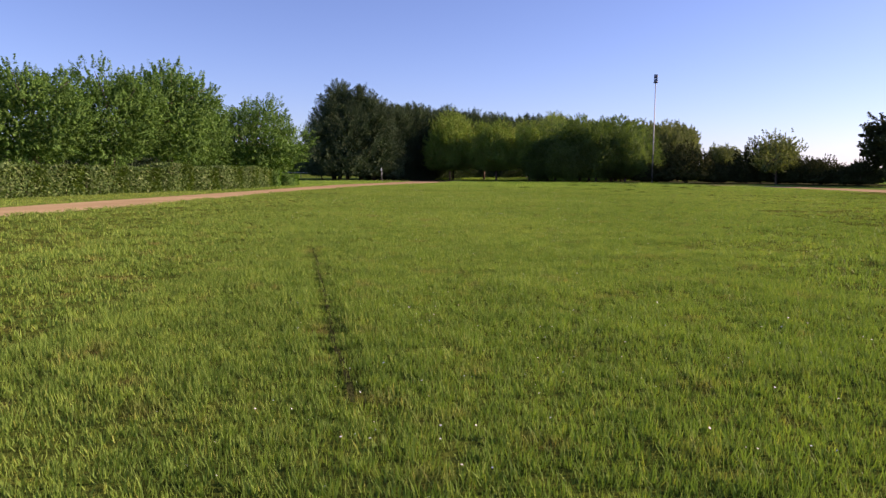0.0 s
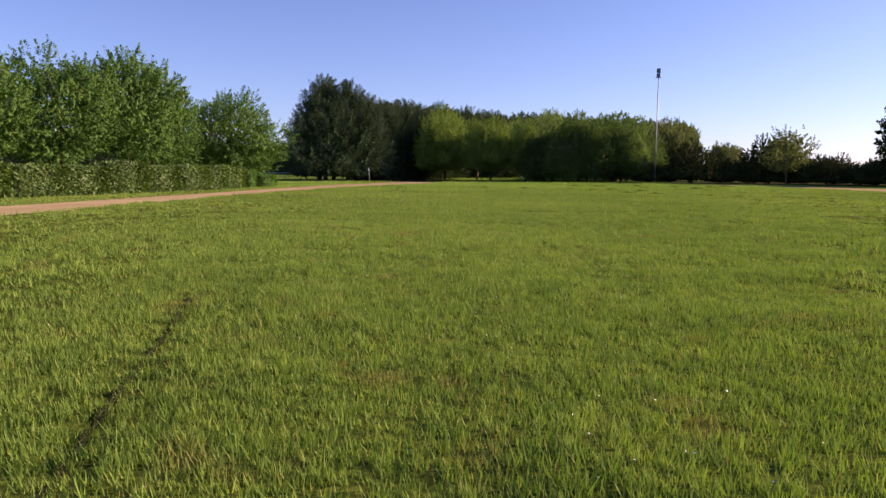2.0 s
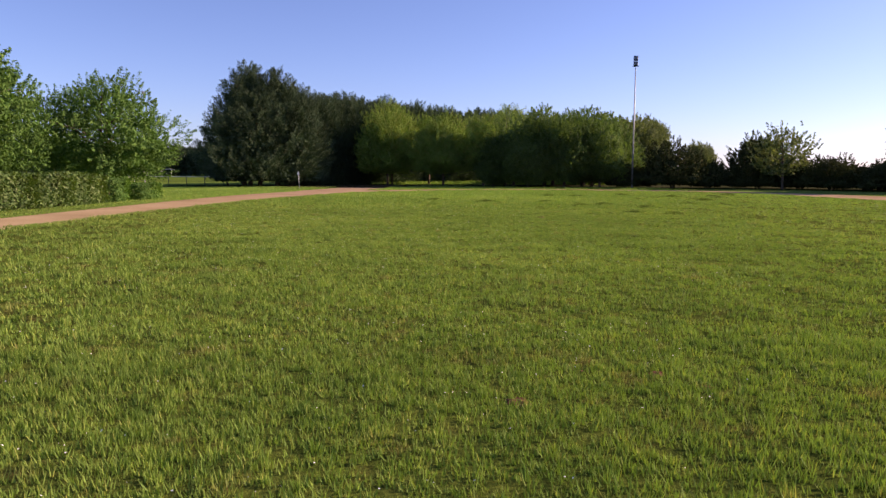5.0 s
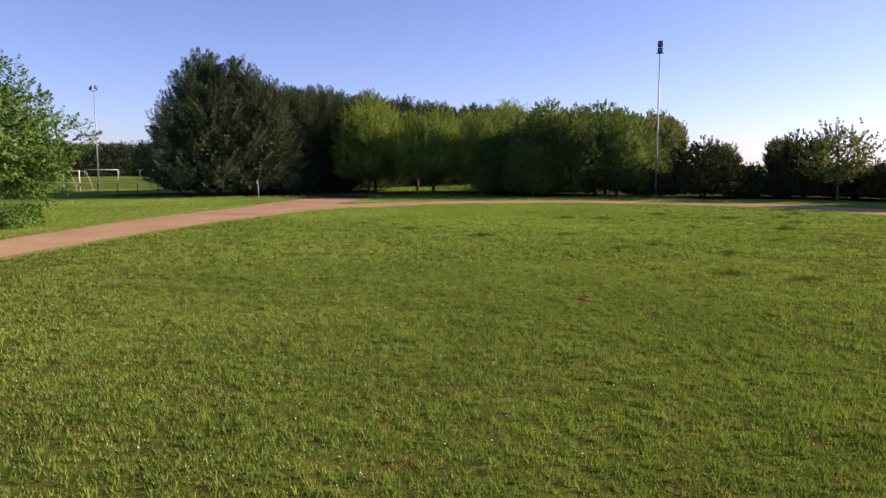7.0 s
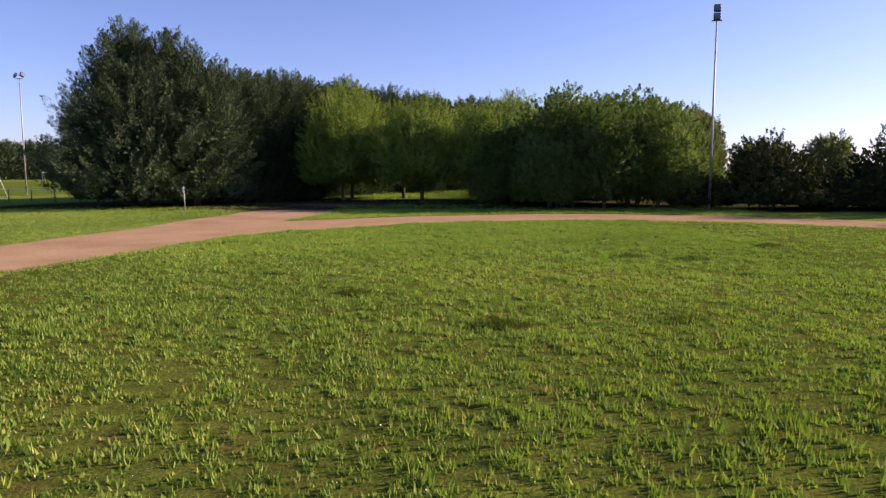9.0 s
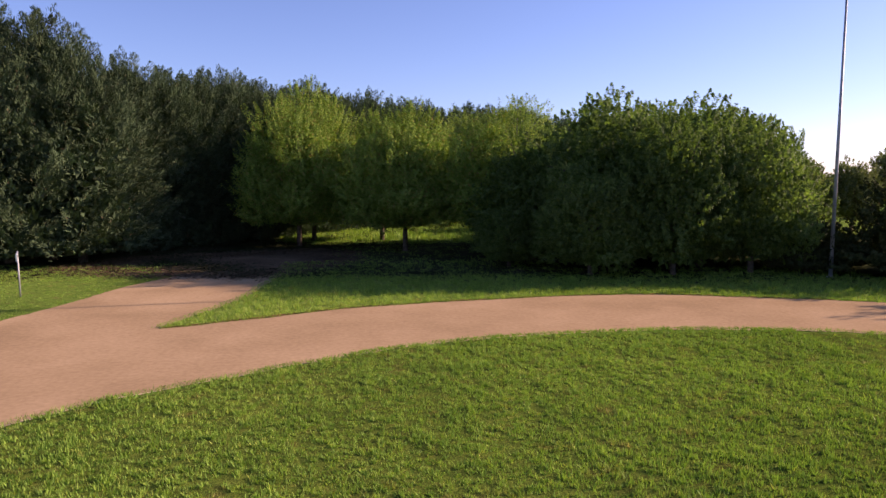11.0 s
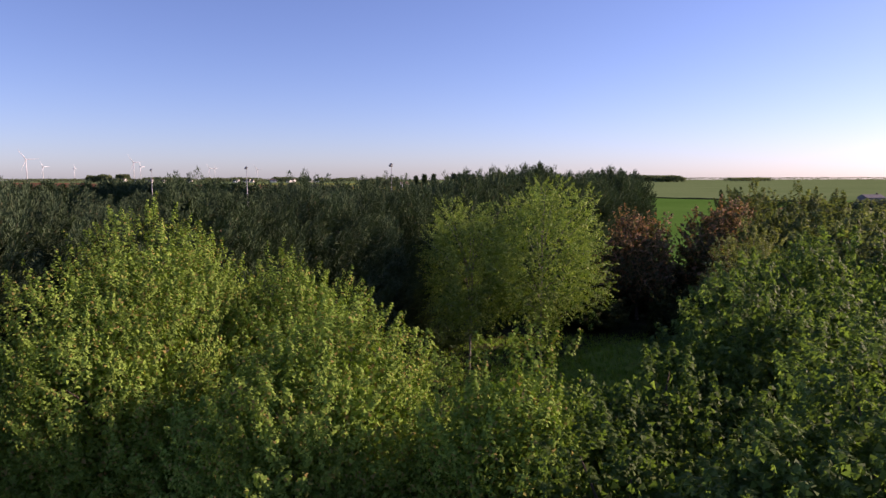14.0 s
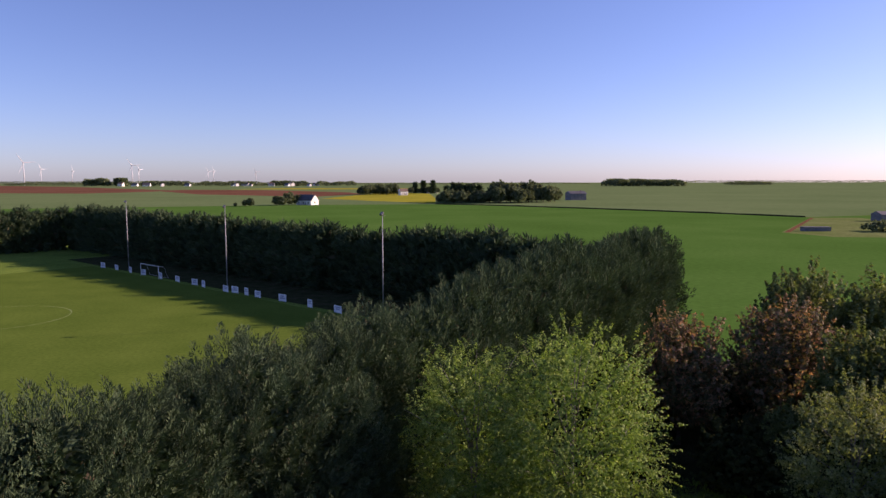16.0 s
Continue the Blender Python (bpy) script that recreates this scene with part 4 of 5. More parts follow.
gl.matrix_basis = pose(-32.2, 240.5, 0, 0, 0, ANG)
small_goal = goal("football_goal", "small white training goal with bent stanchions", 1.37)
small_goal.matrix_basis = pose(-34.2, 117.0, 0, 0, 0, -28)
put(gl, -64.6, 204.0, 8)
put(gl, -72.5, 258.0, ANG)


def advert(name, w, h, seed):
    rg = random.Random(seed)
    root = new(name)
    part("panel", box_bm(-w / 2, w / 2, -0.02, 0.02, 0.15, 0.15 + h, 0.008), BOARD, root)
    for x in (-w * 0.4, w * 0.4):
        part("leg", box_bm(x - 0.03, x + 0.03, 0.021, 0.06, 0.0, 0.15 + h * 0.9), DARK_METAL, root)
    z = 0.15 + h * 0.82
    for i in range(rg.randint(2, 3)):
        bh = h * rg.uniform(0.10, 0.24)
        bw = w * rg.uniform(0.45, 0.85)
        part("print_bar", box_bm(-bw / 2, bw / 2, -0.026, -0.0205, z - bh, z), PRINT, root, "printed bar of unreadable lettering")
        z -= bh + h * 0.09
    return tagged(root, "pale rectangular advertising board beside the pitch", "advert board", "advert boards")


ads = [advert("advert_board", 1.7, 1.1, 3), advert("advert_board", 1.9, 1.05, 4), advert("advert_board", 1.3, 1.2, 6)]
SPOTS = [(-46.7, 256.4), (-42.4, 252.1), (-38.0, 247.2), (-34.3, 243.4), (-29.2, 237.3), (-25.0, 233.1), (-20.8, 228.5), (-18.6, 225.6), (-13.7, 220.1), (-11.9, 218.7), (-9.6, 216.2), (-7.4, 213.7), (-3.0, 209.6), (1.7, 203.8), (6.0, 199.0)]
for i, (x, y) in enumerate(SPOTS):
    m = pose(x, y, 0, 0, 0, ANG + (8 if i % 4 == 0 else -4))
    if i < 3:
        ads[i].matrix_basis = m
    else:
        put(ads[(i * 2) % 3], x, y, ANG + (7 if i % 3 == 0 else -5))


def rail_bay(name, length):
    root = new(name)
    tube("post", [(0, 0, 0), (0, 0, 1.08)], 0.045, 8, DARK_METAL, root)
    tube("rail", [(0, 0, 1.05), (length, 0, 1.05)], 0.03, 8, WHITE_PAINT, root, True)
    tube("lower_rail", [(0, 0.0, 0.5), (length, 0.0, 0.5)], 0.012, 6, DARK_METAL, root, True)
    return tagged(root, "white top rail on dark posts round the pitch", "barrier", "pitch barrier")


FA, FB = np.array([-19.5, 109.0]), np.array([-62.0, 130.0])
bays = 16
fd = FB - FA
bay = rail_bay("pitch_barrier", float(np.linalg.norm(fd)) / bays)
fturn = math.degrees(math.atan2(fd[1], fd[0]))
bay.matrix_basis = pose(FA[0], FA[1], 0, 0, 0, fturn)
for i in range(1, bays):
    p = FA + fd * i / bays
    put(bay, p[0], p[1], fturn)

# sign post where the path leaves the track
sign = new("sign_post")
tube("post", [(0.12, 0, 0), (0, 0, 1.8)], 0.032, 8, STEEL, sign)
tube("plate", [(0, -0.05, 1.55), (0, -0.035, 1.55)], 0.17, 24, WHITE_PAINT, sign, False)
part("clamp", box_bm(-0.05, 0.05, -0.0305, 0.035, 1.6, 1.64), DARK_METAL, sign)
tagged(sign, "slim grey metal post with a small pale sign", "sign").matrix_basis = pose(-7.9, 91.4, 0, 0, 0, -55)

# ---- far buildings ----
def house(name, w, d, h, roof_h, wall, roof, text, openings=True, category="house"):
    root = new(name)
    part("wall", box_bm(-w / 2, w / 2, -d / 2, d / 2, 0, h), wall, root)
    bm = bmesh.new()
    e = 0.35
    pts = [(-w / 2 - e, -d / 2 - e, h - 0.15), (w / 2 + e, -d / 2 - e, h - 0.15), (w / 2 + e, d / 2 + e, h - 0.15), (-w / 2 - e, d / 2 + e, h - 0.15), (-w / 2 - e, 0, h + roof_h), (w / 2 + e, 0, h + roof_h)]
    v = [bm.verts.new(p) for p in pts]
    for f in ((0, 1, 5, 4), (2, 3, 4, 5), (0, 4, 3), (1, 2, 5), (3, 2, 1, 0)):
        bm.faces.new([v[i] for i in f])
    r = part("roof", bm, roof, root)
    # rendered gable triangles, proud of the roof's ends
    for s in (-1, 1):
        bm = bmesh.new()
        x0, x1 = s * (w / 2 + e + 0.02), s * (w / 2 + e + 0.06)
        a = [bm.verts.new((x0, -d / 2, h - 0.3)), bm.verts.new((x0, d / 2, h - 0.3)), bm.verts.new((x0, 0, h + roof_h * 0.93))]
        b = [bm.verts.new((x1, -d / 2, h - 0.3)), bm.verts.new((x1, d / 2, h - 0.3)), bm.verts.new((x1, 0, h + roof_h * 0.93))]
        bm.faces.new(a), bm.faces.new(b[::-1])
        for i in range(3):
            bm.faces.new((a[i], b[i], b[(i + 1) % 3], a[(i + 1) % 3]))
        bmesh.ops.recalc_face_normals(bm, faces=bm.faces[:])
        part("gable", bm, wall, root)
    part("chimney", box_bm(w * 0.3 - 0.4, w * 0.3 + 0.4, -0.35, 0.35, h + roof_h * 0.6, h + roof_h + 0.9), TILE, r)
    if openings:
        for i in range(3):
            x = -w / 2 + w * (i + 0.6) / 3.2
            part("window", box_bm(x - 0.5, x + 0.5, -d / 2 - 0.04, -d / 2 - 0.003, 1.0, 2.2), WINDOW_DARK, root, "dark window")
        part("door", box_bm(-0.5 + w * 0.12, 0.5 + w * 0.12, -d / 2 - 0.05, -d / 2 - 0.003, 0.0, 2.1), SHED_WALL, root)
        part("window", box_bm(w / 2 + 0.003, w / 2 + 0.04, -0.5, 0.5, 1.1, 2.3), WINDOW_DARK, root, "dark window")
    return tagged(root, text, category, "far houses")


hs = house("house", 15.0, 8.5, 3.4, 4.4, RENDER_WALL, SLATE, "white rendered house with a dark slate roof")
hs.matrix_basis = pose(-38.5, 643.0, 0, 0, 0, -38)
h2 = house("house", 10.0, 8.0, 5.0, 3.0, RENDER_WALL, TILE, "pale far house with a brown tiled roof")
h2.matrix_basis = pose(48.0, 965.0, 0, 0, 0, 20)
h3 = house("house", 22.0, 8.0, 4.0, 3.5, RENDER_WALL, SLATE, "long low white farmhouse with a dark roof")
h3.matrix_basis = pose(92.0, 1110.0, 0, 0, 0, -20)
barn = house("barn", 16.0, 11.0, 6.2, 2.2, SHED_WALL, SLATE, "dark sheet-walled farm barn beside a clump of trees", False, "barn")
barn.matrix_basis = pose(199.0, 740.0, 0, 0, 0, 10)


def hut(name):
    root = new(name)
    part("wall", box_bm(-7, 7, -2.2, 2.2, 0, 2.3), SHED_WALL, root)
    part("roof", box_bm(-7.3, 7.3, -2.5, 2.5, 2.3, 2.6, 0.04), SLATE, root)
    part("door", box_bm(5.2, 6.2, -2.24, -2.203, 0, 2.0), SHED_WALL, root)
    part("end_panel", box_bm(7.003, 7.05, -1.6, 1.6, 0.1, 2.2), RENDER_WALL, root, "pale end panel")
    return tagged(root, "low grey flat-roofed hut in a farm yard", "hut")


hut("hut").matrix_basis = pose(172.5, 342.5, 0, 0, 0, -6) @ Matrix.Diagonal((0.7, 0.7, 0.6, 1))
shed = house("barn", 14.0, 9.0, 4.5, 2.0, SHED_WALL, SLATE, "dark farm shed behind bushes", False, "barn")
shed.matrix_basis = pose(243.0, 398.0, 0, 0, 0, 5) @ Matrix.Diagonal((0.7, 0.7, 0.7, 1))
VILLAGE = [-729, -716, -703, -679, -672, -655, -612, -545, -414, -400, -380, -371, -305, -296, -243, -236, -180, -166]
for i, x in enumerate(VILLAGE):
    put(hs if i % 3 else h2, x + rng.uniform(-3, 3), 2300 + rng.uniform(-40, 60), rng.uniform(-60, 20), rng.uniform(1.0, 1.5))

# ---- far trees ----
far_a = label(leafy("far_tree", 11.0, 5.6, 0.2, HAZED_FAR_LEAF, BARK, 0.3, 131, lobes=9, shoots=120, per=7, leaf=1.4, shoot=1.2, limbs=3, diamond=False), "far dark green broadleaved tree on the plain", "tree", "far trees")
far_b = label(leafy("far_tree", 9.0, 5.0, 0.2, HAZED_FAR_LEAF, BARK, 0.3, 132, lobes=9, shoots=120, per=7, leaf=1.3, shoot=1.2, limbs=3, diamond=False), "far dark green broadleaved tree on the plain", "tree", "far trees")
far_c = label(conifer("far_conifer", 14.0, 3.0, 90, 12, 133, tip=1.3, spray=1.4), "far dark conifer on the plain", "conifer", "far trees")
far_a.matrix_basis = pose(-52.0, 640.0, 0) @ Matrix.Diagonal((0.9, 0.9, 0.9, 1))
far_b.matrix_basis = pose(-60.0, 634.0, 0) @ Matrix.Diagonal((0.8, 0.8, 0.8, 1))
far_c.matrix_basis = pose(94.0, 690.0, 0)
for x, y, s in ((-76, 612, 0.65), (-80, 616, 0.5), (-46, 646, 0.8), (-56, 630, 0.7), (-86, 610, 0.3)):
    put(far_a, x, y, rng.uniform(0, 360), s)
# the clump beside the barn
for i in range(17):
    x = 66 + i * 3.0 + rng.uniform(-1.5, 1.5)
    put(far_a if i % 2 else far_b, x, 652 + 0.3 * (x - 66) + rng.uniform(0, 30), rng.uniform(0, 360), rng.uniform(0.95, 1.3))
for i in range(14):
    x = 112 + i * 4.2 + rng.uniform(-1.5, 1.5)
    put(far_a if i % 2 else far_b, x, 648 + 0.55 * (x - 112) + rng.uniform(0, 30), rng.uniform(0, 360), rng.uniform(1.5, 1.9) * (1.0 if i < 11 else 0.8))
for i in range(6):
    put(far_c, 74 + i * 5.5, 695 + rng.uniform(-4, 8), rng.uniform(0, 360), rng.uniform(0.9, 1.15))
# trees round the farm with the yellow field
for i in range(16):
    x = -6 + i * 3.4
    put(far_a if i % 3 else far_b, x, 990 + rng.uniform(-14, 30), rng.uniform(0, 360), rng.uniform(1.0, 1.5))
for i in range(7):
    put(far_c if i % 2 else far_b, 64 + i * 6, 1080 + rng.uniform(-10, 20), rng.uniform(0, 360), rng.uniform(0.9, 1.4))


def far_wood(name, x0, y0, x1, y1, depth, h, n, seed, text):
    """A far wood, as one mass of leaf clumps."""
    rg = np.random.default_rng(seed)
    t = rg.random(n)
    hh = h * (0.75 + 0.25 * np.array([noise.noise(Vector((q * (x1 - x0) * 0.03, seed, 0))) for q in t])) * np.minimum(1, 6 * np.minimum(t, 1 - t) + 0.55)
    pos = np.stack([x0 + (x1 - x0) * t, y0 + (y1 - y0) * t + rg.random(n) * depth, hh * rg.random(n) ** 0.5], 1)
    nrm = unit(rg.normal(size=(n, 3)) + np.array([0, -0.6, 0.5]))
    al = unit(np.cross(nrm, rg.normal(size=(n, 3))))
    s = h * 0.24 * (0.6 + 0.8 * rg.random(n))
    v, f = leaf_quads(pos, nrm, al, s, s * 0.8)
    return tagged(new(name, raw_mesh(name, v, f, HAZED_FAR_LEAF)), text, "wood", kind="stuff")


far_wood("far_wood", 690, 2035, 893, 2010, 120, 24, 5000, 1, "compact dark wood on the open plain")
far_wood("far_wood", 1236, 2380, 1390, 2400, 90, 15, 2500, 2, "low distant copse on the open plain")
far_wood("far_wood", -1250, 2650, -180, 2300, 60, 14, 7000, 3, "distant line of village trees")
for i, (x0, x1, h) in enumerate(((-862, -792, 27), (-772, -742, 30), (-700, -545, 20), (-530, -330, 19), (-310, -190, 20), (-170, -40, 17))):
    far_wood("far_wood", x0, 2330, x1, 2320, 50, h, 1100, 20 + i, "dark clump of village trees on the plain")
far_wood("far_wood", -2400, 3900, -900, 3700, 80, 16, 5000, 4, "hazy distant tree line on the horizon")
far_wood("far_wood", -200, 2600, 900, 2900, 60, 10, 4500, 5, "hazy distant tree line on the horizon")
far_wood("far_wood", 1300, 3900, 4000, 3300, 80, 18, 6000, 6, "hazy distant tree line on the horizon")
far_wood("far_wood", 190, 334, 240, 326, 9, 5.0, 1800, 7, "dark hawthorn bushes round a farm yard")


def turbine(name, hub, blade, spin):
    root = new(name)
    tube("tower", [(0, 0, 0), (0, 0, hub * 0.5), (0, 0, hub)], [1.9, 1.5, 1.1], 12, TURBINE_PAINT, root)
    nac = part("nacelle", box_bm(-1.9, 1.9, -4, 6, hub - 1.8, hub + 2.0, 0.5), TURBINE_PAINT, root)
    part("hub", box_bm(-1.3, 1.3, -6.2, -4.05, hub - 1.3, hub + 1.3, 0.6), TURBINE_PAINT, nac)
    for k in range(3):
        a = radians(spin + 120 * k)
        d = Vector((math.sin(a), 0, math.cos(a)))
        s = Vector((math.cos(a), 0, -math.sin(a)))
        bm = bmesh.new()
        o = Vector((0, -5.2, hub))
        ring_pts = []
        for u, w in ((0.02, 0.9), (0.15, 1.9), (0.5, 1.2), (1.0, 0.25)):
            c = o + d * (blade * u)
            ring_pts.append([bm.verts.new(c + s * w * 0.6), bm.verts.new(c + Vector((0, -0.35 * w, 0))), bm.verts.new(c - s * w), bm.verts.new(c + Vector((0, 0.2 * w, 0)))])
        for p, q in zip(ring_pts, ring_pts[1:]):
            for i in range(4):
                bm.faces.new((p[i], p[(i + 1) % 4], q[(i + 1) % 4], q[i]))
        bm.faces.new(ring_pts[0]), bm.faces.new(ring_pts[-1][::-1])
        bmesh.ops.recalc_face_normals(bm, faces=bm.faces[:])
        part("blade", bm, TURBINE_PAINT, root)
    return tagged(root, "pale grey three-bladed wind turbine far across the plain", "wind turbine", "wind turbines")


tb = turbine("wind_turbine", 80.0, 42.0, -35)
tb.matrix_basis = pose(-1215, 2730, 0, 0, 0, 35)
for x, y, s, turn in ((-1660, 3860, 0.9, 70), (-1440, 3690, 0.75, 95), (-1010, 3230, 1.0, 30), (-1030, 3380, 0.8, 75), (-800, 3700, 0.75, 40), (-830, 3950, 0.8, 80), (-640, 4150, 0.8, 20)):
    put(tb, x, y, turn, s)


# ---- the meadow's blades ----


def inside(px, py, poly):
    r = np.zeros(len(px), bool)
    x0, y0 = poly[:, 0], poly[:, 1]
    x1, y1 = np.roll(x0, 1), np.roll(y0, 1)
    for a, b, c, d in zip(x0, y0, x1, y1):
        hit = ((b > py) != (d > py)) & (px < (c - a) * (py - b) / (d - b + 1e-12) + a)
        r ^= hit
    return r


TRACK_POLY = np.array(edge_in[::-1] + edge_out)[::3]


def lattice(rg, n):
    """Smooth random values on a plan, for patches of taller and thinner grass."""
    g = rg.random((n, n))
    for _ in range(2):
        g = (g + np.roll(g, 1, 0) + np.roll(g, 1, 1) + np.roll(g, -1, 0) + np.roll(g, -1, 1)) / 5
    return (g - g.min()) / (g.max() - g.min())


GR = np.random.default_rng(77)
PATCH_A, PATCH_B = lattice(GR, 256), lattice(GR, 256)


def patch(grid, x, y, cell):
    u, v = x / cell, y / cell
    i, j = np.floor(u).astype(int), np.floor(v).astype(int)
    a, b = u - i, v - j
    g = lambda p, q: grid[p % 256, q % 256]
    return g(i, j) * (1 - a) * (1 - b) + g(i + 1, j) * a * (1 - b) + g(i, j + 1) * (1 - a) * b + g(i + 1, j + 1) * a * b


def to_rut(x, y):
    near = np.full(len(x), 9.0)
    for px, py in RUT[::3]:
        near = np.minimum(near, np.hypot(x - px, y - py))
    return near


def lumps(x, y):
    """The height of the tussocky sward over the flat ground."""
    dip = np.ones(len(x))
    by_rut = np.nonzero((x > -2.8) & (x < 0.1) & (y > 3.3) & (y < 12.6))[0]
    dip[by_rut] = np.clip(to_rut(x[by_rut], y[by_rut]) / 0.19, 0.2, 1)
    z = 0.005 + 0.085 * patch(PATCH_A, x, y, 0.30) ** 1.4 + 0.05 * patch(PATCH_B, x + 3.0, y, 0.8) ** 1.5 + 0.03 * patch(PATCH_A, x, y + 9.0, 3.3)
    return z * dip


def meadow(x0, x1, y0, y1, step):
    nx, ny = int((x1 - x0) / step), int((y1 - y0) / step)
    gx, gy = np.meshgrid(np.linspace(x0, x1, nx), np.linspace(y0, y1, ny))
    gx, gy = gx.ravel(), gy.ravel()
    gz = lumps(gx, gy)
    edge = np.min([np.where(inside(gx + dx, gy + dy, MEADOW_POLY), 1.0, 0.0) for dx, dy in ((0.3, 0), (-0.3, 0), (0, 0.3), (0, -0.3))], 0)
    rim = np.minimum.reduce([gx - x0, x1 - gx, gy - y0, y1 - gy])
    gz = np.where(edge > 0, gz * np.clip(rim / 1.5, 0, 1), -0.05)
    i = np.arange(nx * ny).reshape(ny, nx)
    f = np.stack([i[:-1, :-1], i[:-1, 1:], i[1:, 1:], i[1:, :-1]], -1).reshape(-1, 4)
    f = f[(gz[f] > -0.04).any(1)]
    return raw_mesh("ground_meadow", np.stack([gx, gy, gz], 1), f.astype(np.int32), SHADED_THATCH, True)


MEADOW_POLY = np.array(edge_in)[::3]
rw = np.array([0.019 + 0.006 * noise.noise(Vector((i * 0.4, 0, 0))) for i in range(len(RUT))])
rd = unit(np.gradient(RUT, axis=0))
r_left = RUT + np.stack([-rd[:, 1], rd[:, 0]], 1) * rw[:, None]
r_right = RUT - np.stack([-rd[:, 1], rd[:, 0]], 1) * rw[:, None]
r_all = np.stack([r_left, r_right], 1).reshape(-1, 2)
r_z = lumps(r_all[:, 0], r_all[:, 1]) + 0.03
r_f = [(2 * i, 2 * i + 1, 2 * i + 3, 2 * i + 2) for i in range(len(RUT) - 1)]
tagged(new("ground_rut", raw_mesh("ground_rut", np.concatenate([r_all, r_z[:, None]], 1), r_f, RUT_EARTH)), "narrow dark wheel rut pressed into the grass", "rut", kind="structure")
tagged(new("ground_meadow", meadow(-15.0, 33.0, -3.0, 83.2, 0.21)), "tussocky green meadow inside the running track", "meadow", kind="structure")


def blades(x0, x1, y0, y1, per_m2, tall, wide, seed, keep_off=True, tuft=9):
    """Blades over a rectangle, in tufts of uneven height that splay outwards."""
    rg = np.random.default_rng(seed)
    n = int((x1 - x0) * (y1 - y0) * per_m2 / tuft)
    cx, cy = x0 + rg.random(n) * (x1 - x0), y0 + rg.random(n) * (y1 - y0)
    dens = 0.55 + 0.45 * patch(PATCH_A, cx, cy, 0.25) + 0.25 * patch(PATCH_B, cx, cy, 3.1)
    ok = rg.random(n) < dens
    cx, cy = cx[ok], cy[ok]
    if keep_off:
        ok = ~inside(cx, cy, TRACK_POLY)
        cx, cy = cx[ok], cy[ok]
    k = np.repeat(np.arange(len(cx)), tuft)
    m = len(k)
    spread = 0.018 + 0.55 / math.sqrt(per_m2)
    off = rg.normal(size=(m, 2)) * spread
    px, py = cx[k] + off[:, 0], cy[k] + off[:, 1]
    stand_h = np.exp(rg.normal(size=len(cx)) * 0.24)
    h = tall * (0.55 + 0.7 * rg.random(m)) * stand_h[k] * (0.45 + 0.5 * patch(PATCH_B, px, py, 1.3) + 0.75 * patch(PATCH_A, px, py, 0.30))
    lean = rg.normal(size=(m, 2)) * 0.22 + off / spread * 0.16 + np.array([-0.06, -0.03])
    a = rg.random(m) * math.pi
    w = wide * (0.6 + 0.8 * rg.random(m))
    if y0 < 12:
        h = np.where(to_rut(px, py) < 0.034, 0.006, h)
    sx, sy = np.cos(a) * w * 0.5, np.sin(a) * w * 0.5
    base = np.stack([px, py, np.where(inside(px, py, MEADOW_POLY), lumps(px, py), 0.0) if y1 <= 85 else 0 * px], 1)
    v = np.stack([base + np.stack([sx, sy, 0 * sx], 1), base - np.stack([sx, sy, 0 * sx], 1), base + np.stack([lean[:, 0] * h, lean[:, 1] * h, h], 1)], 1).reshape(-1, 3)
    return v


def fringe(line, per_m, tall, side, seed):
    """A fringe of longer grass that leans over the track's edge."""
    rg = np.random.default_rng(seed)
    line = np.array(line)
    seg = np.hypot(*np.diff(line, axis=0).T)
    n = int(seg.sum() * per_m)
    k = rg.choice(len(seg), n, p=seg / seg.sum())
    p = line[k] + (line[k + 1] - line[k]) * rg.random(n)[:, None]
    d = unit(line[k + 1] - line[k])
    nrm = np.stack([-d[:, 1], d[:, 0]], 1) * side
    p = p + nrm * (rg.random(n) * 0.4 - 0.07)[:, None]
    h = tall * (0.4 + 0.9 * rg.random(n))
    lean = rg.normal(size=(n, 2)) * 0.35 - nrm * 0.25
    a = rg.random(n) * math.pi
    w = 0.011 * (0.6 + 0.8 * rg.random(n))
    s3 = np.stack([np.cos(a) * w / 2, np.sin(a) * w / 2, 0 * w], 1)
    base = np.concatenate([p, np.zeros((n, 1))], 1)
    return np.stack([base - s3, base + s3, base + np.stack([lean[:, 0] * h, lean[:, 1] * h, h], 1)], 1).reshape(-1, 3)


